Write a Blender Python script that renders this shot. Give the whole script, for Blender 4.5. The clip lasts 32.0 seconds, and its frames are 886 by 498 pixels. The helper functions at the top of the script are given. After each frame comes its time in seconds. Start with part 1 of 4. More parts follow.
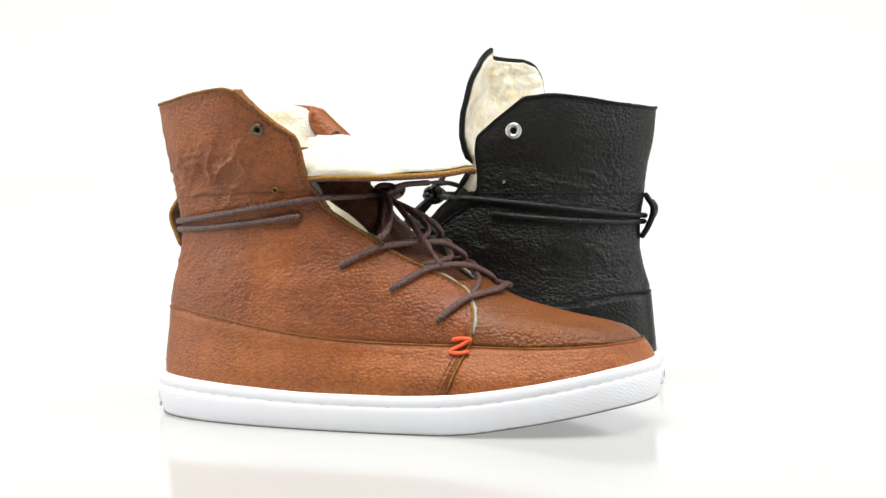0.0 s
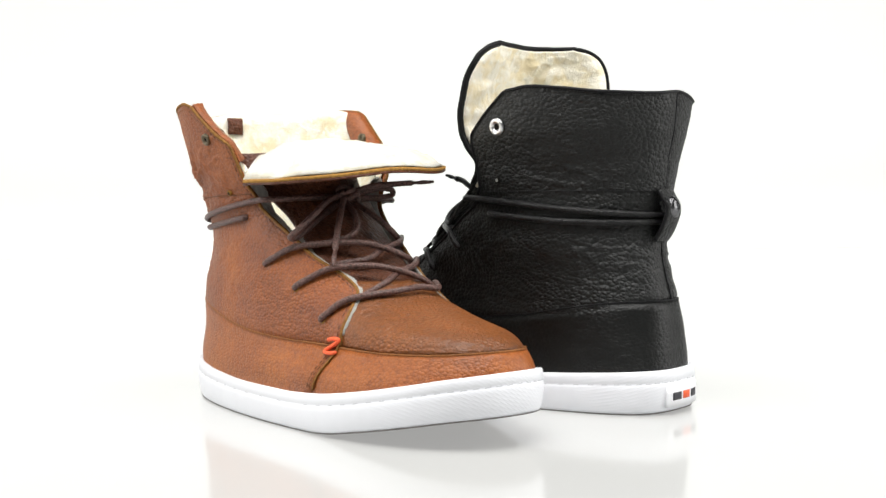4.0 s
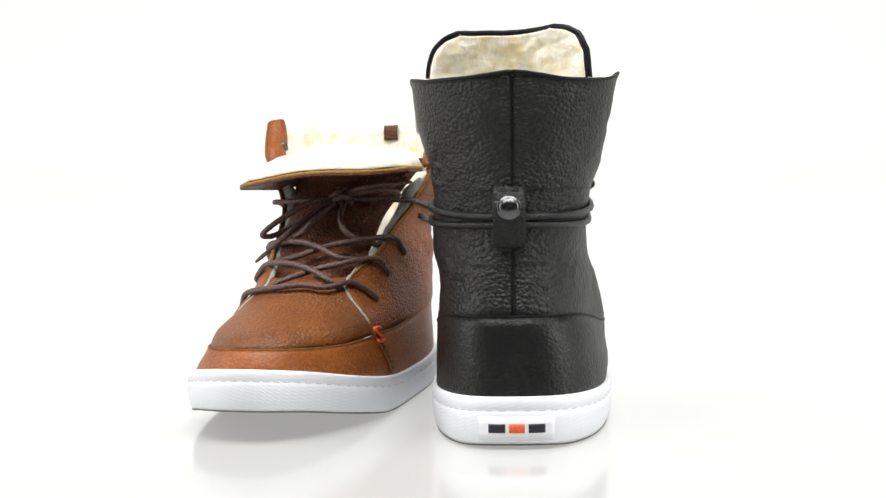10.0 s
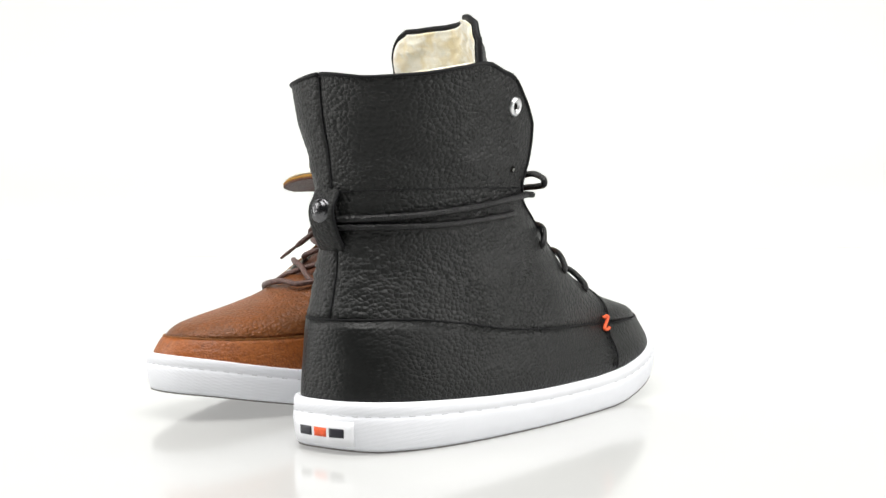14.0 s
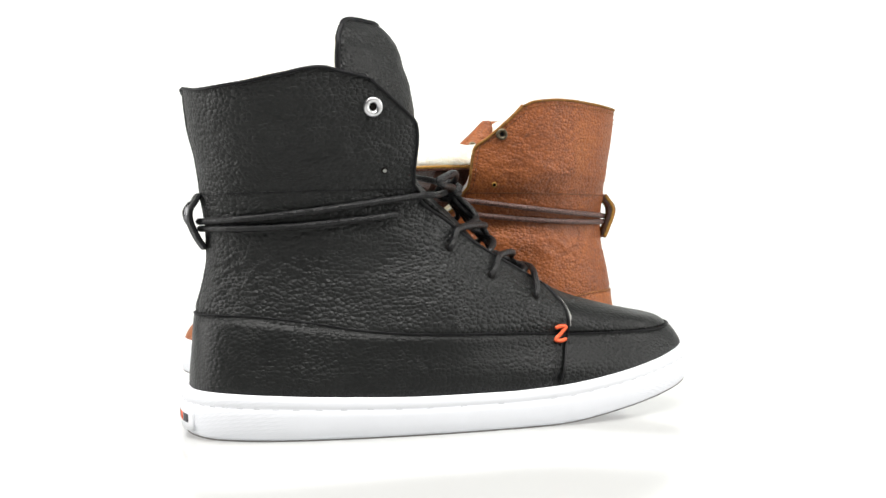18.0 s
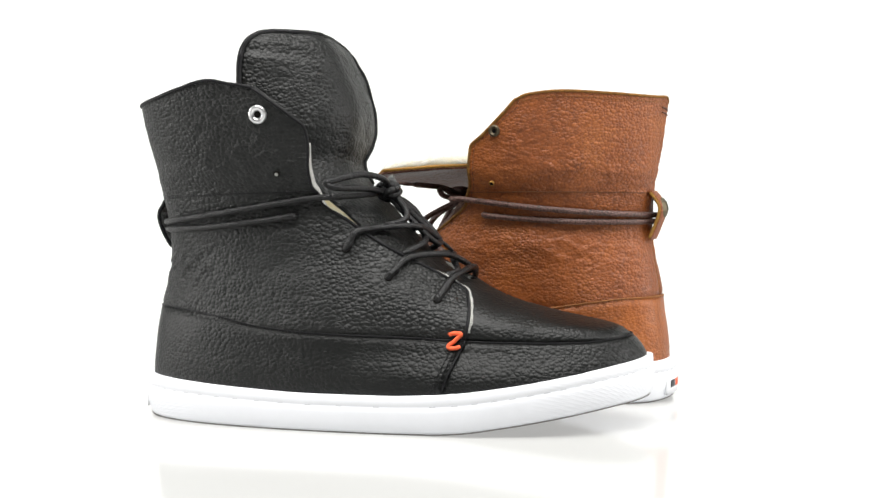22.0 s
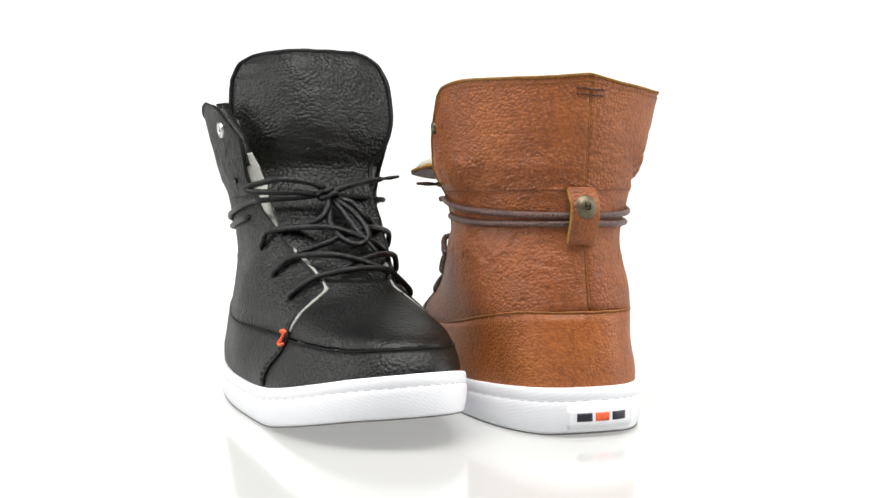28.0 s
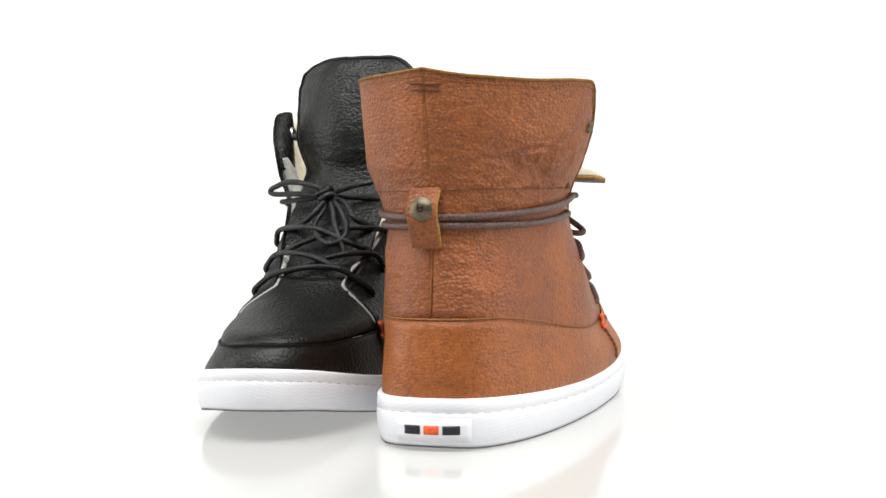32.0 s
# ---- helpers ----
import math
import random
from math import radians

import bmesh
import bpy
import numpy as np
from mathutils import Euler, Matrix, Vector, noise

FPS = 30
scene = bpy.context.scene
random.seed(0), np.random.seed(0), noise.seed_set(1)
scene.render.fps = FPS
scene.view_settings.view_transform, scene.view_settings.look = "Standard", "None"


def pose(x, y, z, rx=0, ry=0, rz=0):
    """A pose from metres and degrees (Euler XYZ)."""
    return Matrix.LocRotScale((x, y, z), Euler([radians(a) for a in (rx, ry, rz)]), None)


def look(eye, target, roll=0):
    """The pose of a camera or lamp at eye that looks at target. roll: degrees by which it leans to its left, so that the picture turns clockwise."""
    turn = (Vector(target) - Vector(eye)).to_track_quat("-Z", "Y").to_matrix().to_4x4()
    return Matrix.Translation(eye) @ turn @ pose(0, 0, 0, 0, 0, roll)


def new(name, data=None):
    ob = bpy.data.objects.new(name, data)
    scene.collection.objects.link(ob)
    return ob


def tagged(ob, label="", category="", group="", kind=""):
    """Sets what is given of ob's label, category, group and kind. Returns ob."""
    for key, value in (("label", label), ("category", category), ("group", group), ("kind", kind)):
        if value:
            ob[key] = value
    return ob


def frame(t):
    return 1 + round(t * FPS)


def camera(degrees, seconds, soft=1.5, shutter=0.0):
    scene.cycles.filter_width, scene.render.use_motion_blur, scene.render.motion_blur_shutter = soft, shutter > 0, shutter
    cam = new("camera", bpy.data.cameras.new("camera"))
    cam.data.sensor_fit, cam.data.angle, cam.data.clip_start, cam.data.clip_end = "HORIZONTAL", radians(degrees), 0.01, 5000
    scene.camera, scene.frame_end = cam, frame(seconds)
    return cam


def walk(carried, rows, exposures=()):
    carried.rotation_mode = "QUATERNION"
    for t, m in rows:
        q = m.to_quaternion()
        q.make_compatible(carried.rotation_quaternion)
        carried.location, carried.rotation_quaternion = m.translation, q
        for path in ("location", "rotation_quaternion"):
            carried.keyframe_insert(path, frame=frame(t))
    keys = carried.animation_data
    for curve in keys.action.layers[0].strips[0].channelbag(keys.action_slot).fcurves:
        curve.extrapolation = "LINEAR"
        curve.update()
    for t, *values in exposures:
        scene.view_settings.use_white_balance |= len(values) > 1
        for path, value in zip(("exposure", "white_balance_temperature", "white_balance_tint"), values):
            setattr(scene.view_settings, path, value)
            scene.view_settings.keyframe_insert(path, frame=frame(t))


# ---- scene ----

# ------------------------------------------------------------------ camera
cam = camera(43.36, 32.0, soft=1.5)
EYE = (0.0141, -0.71, 0.1155)
AIM = (0.0141, 0.0, 0.1155 - 0.71 * math.tan(radians(1.556)))
walk(cam, [(0.0, look(EYE, AIM, -0.813)), (32.0, look(EYE, AIM, -0.813))],
     exposures=((0.0, 0.0), (14.0, 0.0), (18.0, 0.2), (26.0, 0.2), (29.5, 0.05), (32.0, 0.05)))

# ------------------------------------------------------------------ light
world = bpy.data.worlds.new("studio")
world.use_nodes = True
world.node_tree.nodes["Background"].inputs[0].default_value = (1.0, 1.0, 1.0, 1)
world.node_tree.nodes["Background"].inputs[1].default_value = 0.04
scene.world = world


def softbox(name, eye, target, sx, sy, watts):
    d = bpy.data.lights.new(name, "AREA")
    d.shape, d.size, d.size_y, d.energy = "RECTANGLE", sx, sy, watts
    d.color = (1.0, 0.985, 0.96)
    ob = new(name, d)
    ob.matrix_world = look(eye, target)
    return ob


softbox("softbox_top", (0.0, -0.48, 1.27), (0, 0.0, 0.05), 1.5, 1.0, 35)
softbox("softbox_side", (-1.20, -0.05, 0.50), (0, 0, 0.1), 0.7, 0.9, 9.5)
softbox("softbox_side", (1.20, -0.15, 0.50), (0, 0, 0.1), 0.7, 0.9, 9)


# ------------------------------------------------------------------ materials
def material(name):
    m = bpy.data.materials.new(name)
    m.use_nodes = True
    nt = m.node_tree
    return m, nt, nt.nodes["Principled BSDF"]


def node(nt, kind, **inputs):
    n = nt.nodes.new(kind)
    for k, v in inputs.items():
        n.inputs[k.replace("_", " ")].default_value = v
    return n


def ramp(nt, src, stops):
    r = nt.nodes.new("ShaderNodeValToRGB")
    el = r.color_ramp.elements
    while len(el) < len(stops):
        el.new(0.5)
    for e, (p, c) in zip(el, stops):
        e.position, e.color = p, (*c, 1)
    nt.links.new(src, r.inputs["Fac"])
    return r


def leather(name, dark, mid, light, rough, grain=1.0, spec=0.5, worn=0.0, pebble=440.0, tone_scale=20.0, groove_dark=1.0):
    """Pebbled full-grain hide: rounded cells with grooves between them, noise for tone and wear."""
    m, nt, b = material(name)
    L = nt.links.new
    co = nt.nodes.new("ShaderNodeTexCoord")
    warp = node(nt, "ShaderNodeTexNoise", Scale=130.0, Detail=1.0)
    L(co.outputs["Object"], warp.inputs["Vector"])
    mixv = nt.nodes.new("ShaderNodeMixRGB")
    mixv.blend_type = "ADD"
    mixv.inputs[0].default_value = 0.0016
    L(co.outputs["Object"], mixv.inputs[1])
    L(warp.outputs["Color"], mixv.inputs[2])
    squash = nt.nodes.new("ShaderNodeMapping")
    squash.inputs["Scale"].default_value = (0.88, 0.92, 1.12)
    L(mixv.outputs[0], squash.inputs["Vector"])
    cells = node(nt, "ShaderNodeTexVoronoi", Scale=pebble)
    cells.feature = "DISTANCE_TO_EDGE"
    L(squash.outputs[0], cells.inputs["Vector"])
    fine = node(nt, "ShaderNodeTexVoronoi", Scale=pebble * 2.3)
    fine.feature = "SMOOTH_F1"
    fine.inputs["Smoothness"].default_value = 0.5
    L(squash.outputs[0], fine.inputs["Vector"])
    tone = node(nt, "ShaderNodeTexNoise", Scale=tone_scale, Detail=8.0, Roughness=0.66)
    L(co.outputs["Object"], tone.inputs["Vector"])
    speck = node(nt, "ShaderNodeTexNoise", Scale=330.0, Detail=4.0, Roughness=0.7)
    L(co.outputs["Object"], speck.inputs["Vector"])
    amp = node(nt, "ShaderNodeTexNoise", Scale=26.0, Detail=3.0)
    L(co.outputs["Object"], amp.inputs["Vector"])
    ar = ramp(nt, amp.outputs["Fac"], [(0.34, (0.45,) * 3), (0.62, (1, 1, 1))])
    r1 = ramp(nt, tone.outputs["Fac"], [(0.30, dark), (0.52, mid), (0.74, light)])
    # dark pores, and the shade between pebbles painted into the groove colour
    groove = ramp(nt, cells.outputs["Distance"], [(0.0, (1 - 0.42 * groove_dark, 1 - 0.47 * groove_dark, 1 - 0.5 * groove_dark)), (0.14, (1, 1, 1))])
    mul = nt.nodes.new("ShaderNodeMixRGB")
    mul.blend_type = "MULTIPLY"
    L(ar.outputs["Color"], mul.inputs[0])
    L(r1.outputs["Color"], mul.inputs[1])
    L(groove.outputs["Color"], mul.inputs[2])
    sp = ramp(nt, speck.outputs["Fac"], [(0.36, (0.66, 0.63, 0.62)), (0.52, (1, 1, 1)), (0.72, (1.15, 1.13, 1.1))])
    mul2 = nt.nodes.new("ShaderNodeMixRGB")
    mul2.blend_type = "MULTIPLY"
    mul2.inputs[0].default_value = 0.75
    L(mul.outputs[0], mul2.inputs[1])
    L(sp.outputs["Color"], mul2.inputs[2])
    out = mul2.outputs[0]
    if worn:
        scuff = node(nt, "ShaderNodeTexNoise", Scale=60.0, Detail=10.0, Roughness=0.8)
        L(co.outputs["Object"], scuff.inputs["Vector"])
        sr = ramp(nt, scuff.outputs["Fac"], [(0.60, (0, 0, 0)), (0.70, (worn, worn, worn))])
        mx = nt.nodes.new("ShaderNodeMixRGB")
        L(sr.outputs["Color"], mx.inputs[0])
        L(out, mx.inputs[1])
        mx.inputs[2].default_value = (light[0] * 1.35, light[1] * 1.55, light[2] * 1.7, 1)
        out = mx.outputs[0]
    L(out, b.inputs["Base Color"])
    rr = ramp(nt, tone.outputs["Fac"], [(0.3, (rough - 0.06,) * 3), (0.7, (rough + 0.08,) * 3)])
    L(rr.outputs["Color"], b.inputs["Roughness"])
    b.inputs["Specular IOR Level"].default_value = spec
    # relief: rounded pebbles, shallow grooves between them, a soft swell and long fine creases
    pill = node(nt, "ShaderNodeTexVoronoi", Scale=pebble)
    pill.feature = "SMOOTH_F1"
    pill.inputs["Smoothness"].default_value = 0.35
    L(squash.outputs[0], pill.inputs["Vector"])
    groove_h = ramp(nt, cells.outputs["Distance"], [(0.0, (0, 0, 0)), (0.16, (1, 1, 1))])
    groove_h.color_ramp.interpolation = "EASE"
    dome = nt.nodes.new("ShaderNodeMath")
    dome.operation = "MULTIPLY_ADD"
    L(groove_h.outputs["Color"], dome.inputs[0])
    dome.inputs[1].default_value = 0.20
    inv = nt.nodes.new("ShaderNodeMath")
    inv.operation = "SUBTRACT"
    inv.inputs[0].default_value = 1.0
    L(pill.outputs["Distance"], inv.inputs[1])
    L(inv.outputs[0], dome.inputs[2])
    sc = nt.nodes.new("ShaderNodeMath")
    sc.operation = "MULTIPLY"
    L(dome.outputs[0], sc.inputs[0])
    L(ar.outputs["Color"], sc.inputs[1])
    b1 = node(nt, "ShaderNodeBump", Strength=1.0, Distance=0.00105 * grain)
    L(sc.outputs[0], b1.inputs["Height"])
    b2 = node(nt, "ShaderNodeBump", Strength=0.2 * grain, Distance=0.00012)
    b2.invert = True
    L(fine.outputs["Distance"], b2.inputs["Height"])
    L(b1.outputs["Normal"], b2.inputs["Normal"])
    swell = nt.nodes.new("ShaderNodeMapping")
    swell.inputs["Scale"].default_value = (0.7, 0.7, 1.3)
    L(co.outputs["Object"], swell.inputs["Vector"])
    soft = node(nt, "ShaderNodeTexNoise", Scale=95.0, Detail=2.0, Roughness=0.5)
    L(swell.outputs[0], soft.inputs["Vector"])
    b3 = node(nt, "ShaderNodeBump", Strength=0.18, Distance=0.0016 * grain)
    L(soft.outputs["Fac"], b3.inputs["Height"])
    L(b2.outputs["Normal"], b3.inputs["Normal"])
    fold = nt.nodes.new("ShaderNodeMapping")
    fold.inputs["Scale"].default_value = (50.0, 50.0, 170.0)
    fold.inputs["Rotation"].default_value = (0.0, 0.22, 0.0)
    L(mixv.outputs[0], fold.inputs["Vector"])
    cn = node(nt, "ShaderNodeTexNoise", Scale=1.0, Detail=3.0, Roughness=0.5, Distortion=0.6)
    L(fold.outputs[0], cn.inputs["Vector"])
    ridge = ramp(nt, cn.outputs["Fac"], [(0.34, (1, 1, 1)), (0.45, (0.8,) * 3), (0.5, (0, 0, 0)), (0.55, (0.8,) * 3), (0.66, (1, 1, 1))])
    ridge.color_ramp.interpolation = "EASE"
    where = node(nt, "ShaderNodeTexNoise", Scale=17.0, Detail=1.0)
    L(co.outputs["Object"], where.inputs["Vector"])
    wr = ramp(nt, where.outputs["Fac"], [(0.44, (0.03,) * 3), (0.64, (1, 1, 1))])
    cs = nt.nodes.new("ShaderNodeMath")
    cs.operation = "MULTIPLY"
    L(ridge.outputs["Color"], cs.inputs[0])
    L(wr.outputs["Color"], cs.inputs[1])
    b4 = node(nt, "ShaderNodeBump", Strength=0.35, Distance=0.0006 * grain)
    L(cs.outputs[0], b4.inputs["Height"])
    L(b3.outputs["Normal"], b4.inputs["Normal"])
    L(b4.outputs["Normal"], b.inputs["Normal"])
    return m


def plain(name, col, rough, spec=0.5, metal=0.0, vary=0.12, scale=90.0, bump=0.15, dist=0.0004, sheen=0.0):
    m, nt, b = material(name)
    L = nt.links.new
    co = nt.nodes.new("ShaderNodeTexCoord")
    n = node(nt, "ShaderNodeTexNoise", Scale=scale, Detail=6.0, Roughness=0.65)
    L(co.outputs["Object"], n.inputs["Vector"])
    r = ramp(nt, n.outputs["Fac"], [(0.3, tuple(c * (1 - vary) for c in col)), (0.7, tuple(min(1, c * (1 + vary)) for c in col))])
    L(r.outputs["Color"], b.inputs["Base Color"])
    b.inputs["Roughness"].default_value = rough
    b.inputs["Metallic"].default_value = metal
    b.inputs["Specular IOR Level"].default_value = spec
    if sheen:
        b.inputs["Sheen Weight"].default_value = sheen
    bu = node(nt, "ShaderNodeBump", Strength=bump, Distance=dist)
    L(n.outputs["Fac"], bu.inputs["Height"])
    L(bu.outputs["Normal"], b.inputs["Normal"])
    return m


def fleece(name, light, deep):
    """Curly pile: warm in the hollows, pale on the tips."""
    m, nt, b = material(name)
    L = nt.links.new
    co = nt.nodes.new("ShaderNodeTexCoord")
    warp = node(nt, "ShaderNodeTexNoise", Scale=140.0, Detail=4.0)
    L(co.outputs["Object"], warp.inputs["Vector"])
    mixv = nt.nodes.new("ShaderNodeMixRGB")
    mixv.inputs[0].default_value = 0.02
    L(co.outputs["Object"], mixv.inputs[1])
    L(warp.outputs["Color"], mixv.inputs[2])
    v = node(nt, "ShaderNodeTexVoronoi", Scale=150.0)
    v.feature = "SMOOTH_F1"
    L(mixv.outputs[0], v.inputs["Vector"])
    f = node(nt, "ShaderNodeTexNoise", Scale=900.0, Detail=4.0, Roughness=0.7)
    L(co.outputs["Object"], f.inputs["Vector"])
    big = node(nt, "ShaderNodeTexNoise", Scale=70.0, Detail=1.0)
    L(co.outputs["Object"], big.inputs["Vector"])
    mm = nt.nodes.new("ShaderNodeMath")
    mm.operation = "MULTIPLY"
    L(v.outputs["Distance"], mm.inputs[0])
    L(big.outputs["Fac"], mm.inputs[1])
    r = ramp(nt, mm.outputs[0], [(0.14, light), (0.40, deep)])
    L(r.outputs["Color"], b.inputs["Base Color"])
    b.inputs["Roughness"].default_value = 0.95
    b.inputs["Specular IOR Level"].default_value = 0.1
    b.inputs["Sheen Weight"].default_value = 0.6
    b1 = node(nt, "ShaderNodeBump", Strength=0.5, Distance=0.002)
    b1.invert = True
    L(v.outputs["Distance"], b1.inputs["Height"])
    b2 = node(nt, "ShaderNodeBump", Strength=0.6, Distance=0.0006)
    L(f.outputs["Fac"], b2.inputs["Height"])
    L(b1.outputs["Normal"], b2.inputs["Normal"])
    L(b2.outputs["Normal"], b.inputs["Normal"])
    return m


def cord(name, col, rough, spec):
    """Waxed round cord: fine braid along it, strand highlights and shaded gaps painted into the colour."""
    m, nt, b = material(name)
    L = nt.links.new
    co = nt.nodes.new("ShaderNodeTexCoord")
    v = node(nt, "ShaderNodeTexVoronoi", Scale=950.0)
    L(co.outputs["Object"], v.inputs["Vector"])
    r = ramp(nt, v.outputs["Distance"], [(0.1, tuple(c * 1.9 for c in col)), (0.75, tuple(c * 0.45 for c in col))])
    L(r.outputs["Color"], b.inputs["Base Color"])
    b.inputs["Roughness"].default_value = rough
    b.inputs["Specular IOR Level"].default_value = spec
    bu = node(nt, "ShaderNodeBump", Strength=0.8, Distance=0.0005)
    bu.invert = True
    L(v.outputs["Distance"], bu.inputs["Height"])
    L(bu.outputs["Normal"], b.inputs["Normal"])
    return m


M_ACRYLIC = plain("white_acrylic_glow", (0.30, 0.303, 0.295), 0.12, 0.27, vary=0.01, scale=5.0, bump=0.0)
# glow added to the sheet to lighten the shadows on it; no lamp below
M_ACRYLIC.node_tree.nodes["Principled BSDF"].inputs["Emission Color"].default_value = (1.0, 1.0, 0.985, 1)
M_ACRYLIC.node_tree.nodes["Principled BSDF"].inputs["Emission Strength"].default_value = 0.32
M_BACK, _nt, _b = material("backdrop_white_glow")
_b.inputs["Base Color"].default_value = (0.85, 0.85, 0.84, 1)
# emission added so the backdrop renders white; nothing stands behind to light it
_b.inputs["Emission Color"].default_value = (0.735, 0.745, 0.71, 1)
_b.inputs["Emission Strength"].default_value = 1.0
M_RUBBER = plain("white_rubber", (0.84, 0.855, 0.895), 0.45, 0.35, vary=0.02, scale=60.0, bump=0.06)


def knurl(m):
    """Fine crossed lines on the rubber of the toe and heel bumpers."""
    nt = m.node_tree
    L = nt.links.new
    b = nt.nodes["Principled BSDF"]
    co = nt.nodes.new("ShaderNodeTexCoord")
    sep = nt.nodes.new("ShaderNodeSeparateXYZ")
    L(co.outputs["Object"], sep.inputs[0])
    where = ramp(nt, sep.outputs["X"], [(0.030, (1, 1, 1)), (0.048, (0, 0, 0)), (0.238, (0, 0, 0)), (0.252, (1, 1, 1))])
    acc = None
    for ang in (40, -40):
        mp = nt.nodes.new("ShaderNodeMapping")
        mp.inputs["Rotation"].default_value = (radians(ang), 0, radians(ang))
        L(co.outputs["Object"], mp.inputs["Vector"])
        w = node(nt, "ShaderNodeTexWave", Scale=190.0)
        w.bands_direction = "Z" if ang > 0 else "DIAGONAL"
        L(mp.outputs[0], w.inputs["Vector"])
        if acc is None:
            acc = w.outputs["Fac"]
        else:
            mx = nt.nodes.new("ShaderNodeMath")
            mx.operation = "MINIMUM"
            L(acc, mx.inputs[0])
            L(w.outputs["Fac"], mx.inputs[1])
            acc = mx.outputs[0]
    mu = nt.nodes.new("ShaderNodeMath")
    mu.operation = "MULTIPLY"
    L(acc, mu.inputs[0])
    L(where.outputs["Color"], mu.inputs[1])
    bu = node(nt, "ShaderNodeBump", Strength=0.18, Distance=0.0003)
    L(mu.outputs[0], bu.inputs["Height"])
    L(bu.outputs["Normal"], b.inputs["Normal"])


knurl(M_RUBBER)
M_OUTSOLE = plain("tread_rubber", (0.20, 0.185, 0.175), 0.6, 0.3, vary=0.3, scale=400.0, bump=0.5)
M_STITCH = plain("sole_thread", (0.62, 0.63, 0.66), 0.8, 0.2)
M_PATCH = plain("patch_white", (0.83, 0.84, 0.87), 0.35, 0.5, vary=0.02)
M_INK = plain("ink_dark", (0.018, 0.018, 0.026), 0.4, 0.4)
M_ORANGE = plain("orange_thread", (0.85, 0.13, 0.045), 0.65, 0.3, vary=0.2, scale=500.0, bump=0.4)
M_STEEL = plain("nickel", (0.72, 0.72, 0.73), 0.3, 0.5, metal=1.0, vary=0.1, scale=300.0)
M_BRASS = plain("aged_brass", (0.15, 0.125, 0.085), 0.48, 0.5, metal=1.0, vary=0.35, scale=250.0)
M_GUN = plain("gunmetal", (0.12, 0.12, 0.125), 0.25, 0.5, metal=1.0, vary=0.25, scale=250.0)
# near-black: shade painted on hole discs, also small dark rims and marks
M_HOLE = plain("hole_dark", (0.008, 0.007, 0.006), 0.9, 0.1)
M_FLEECE = fleece("cream_fleece", (0.93, 0.90, 0.79), (0.84, 0.74, 0.50))
M_FLEECE2 = fleece("pale_fleece", (0.76, 0.74, 0.66), (0.72, 0.66, 0.50))
M_FELT = plain("grey_fleece_edge", (0.36, 0.36, 0.335), 0.95, 0.1, vary=0.25, scale=500.0, bump=0.8, dist=0.0012, sheen=0.4)
M_BROWN = leather("cognac_leather", (0.200, 0.052, 0.0100), (0.310, 0.087, 0.0168), (0.415, 0.131, 0.027), 0.47, 0.62, 0.46, worn=0.2, pebble=500.0, groove_dark=0.9)
M_BROWN_BAND = leather("tan_leather", (0.25, 0.069, 0.0125), (0.345, 0.102, 0.020), (0.43, 0.142, 0.030), 0.44, 0.45, 0.42, groove_dark=0.8, worn=0.15, pebble=540.0)
M_BROWN_VAMP = leather("rubbed_brown_leather", (0.105, 0.036, 0.0085), (0.210, 0.067, 0.0135), (0.34, 0.107, 0.022), 0.42, 0.8, 0.45, groove_dark=0.8, worn=0.15, pebble=520.0, tone_scale=13.0)
M_BROWN_T = leather("dark_brown_leather", (0.070, 0.022, 0.0095), (0.120, 0.037, 0.014), (0.17, 0.055, 0.020), 0.5, 0.8, 0.4)
M_BLACK = leather("black_leather", (0.0026, 0.0032, 0.0030), (0.0040, 0.0048, 0.0044), (0.0062, 0.0072, 0.0066), 0.45, 0.80, 0.36, pebble=430.0, groove_dark=0.15)
M_BLACK_BAND = leather("smooth_black_leather", (0.0026, 0.0032, 0.0030), (0.0040, 0.0048, 0.0044), (0.0062, 0.0072, 0.0066), 0.43, 0.45, 0.31, pebble=460.0, groove_dark=0.2)
M_SEAM_BR = plain("tan_seam", (0.26, 0.100, 0.026), 0.6, 0.3, vary=0.35, scale=300.0)
M_RAW2 = plain("brown_cut_edge", (0.22, 0.105, 0.028), 0.85, 0.2, vary=0.5, scale=500.0, bump=0.6)
M_RAW = plain("raw_hide_edge", (0.33, 0.175, 0.040), 0.85, 0.2, vary=0.4, scale=500.0, bump=0.6)
M_BLACK_EDGE = plain("black_edge", (0.005, 0.005, 0.006), 0.5, 0.2, vary=0.3, scale=300.0)
M_BROWN_EDGE = plain("brown_edge", (0.13, 0.045, 0.014), 0.6, 0.3, vary=0.4, scale=300.0)
M_LACE_BR = cord("brown_waxed_cord", (0.105, 0.054, 0.044), 0.42, 0.5)
M_LACE_BK = cord("black_waxed_cord", (0.0065, 0.0065, 0.0070), 0.36, 0.35)


# ------------------------------------------------------------------ mesh tools
def part(name, me, mat, parent, label=""):
    ob = new(name, me)
    me.materials.clear()
    me.materials.append(mat)
    ob.parent = parent
    if label:
        ob["label"] = label
    return ob


def from_lists(name, verts, faces, smooth=True):
    me = bpy.data.meshes.new(name)
    me.from_pydata([tuple(v) for v in verts], [], faces)
    me.polygons.foreach_set("use_smooth", [smooth] * len(me.polygons))
    me.update()
    return me


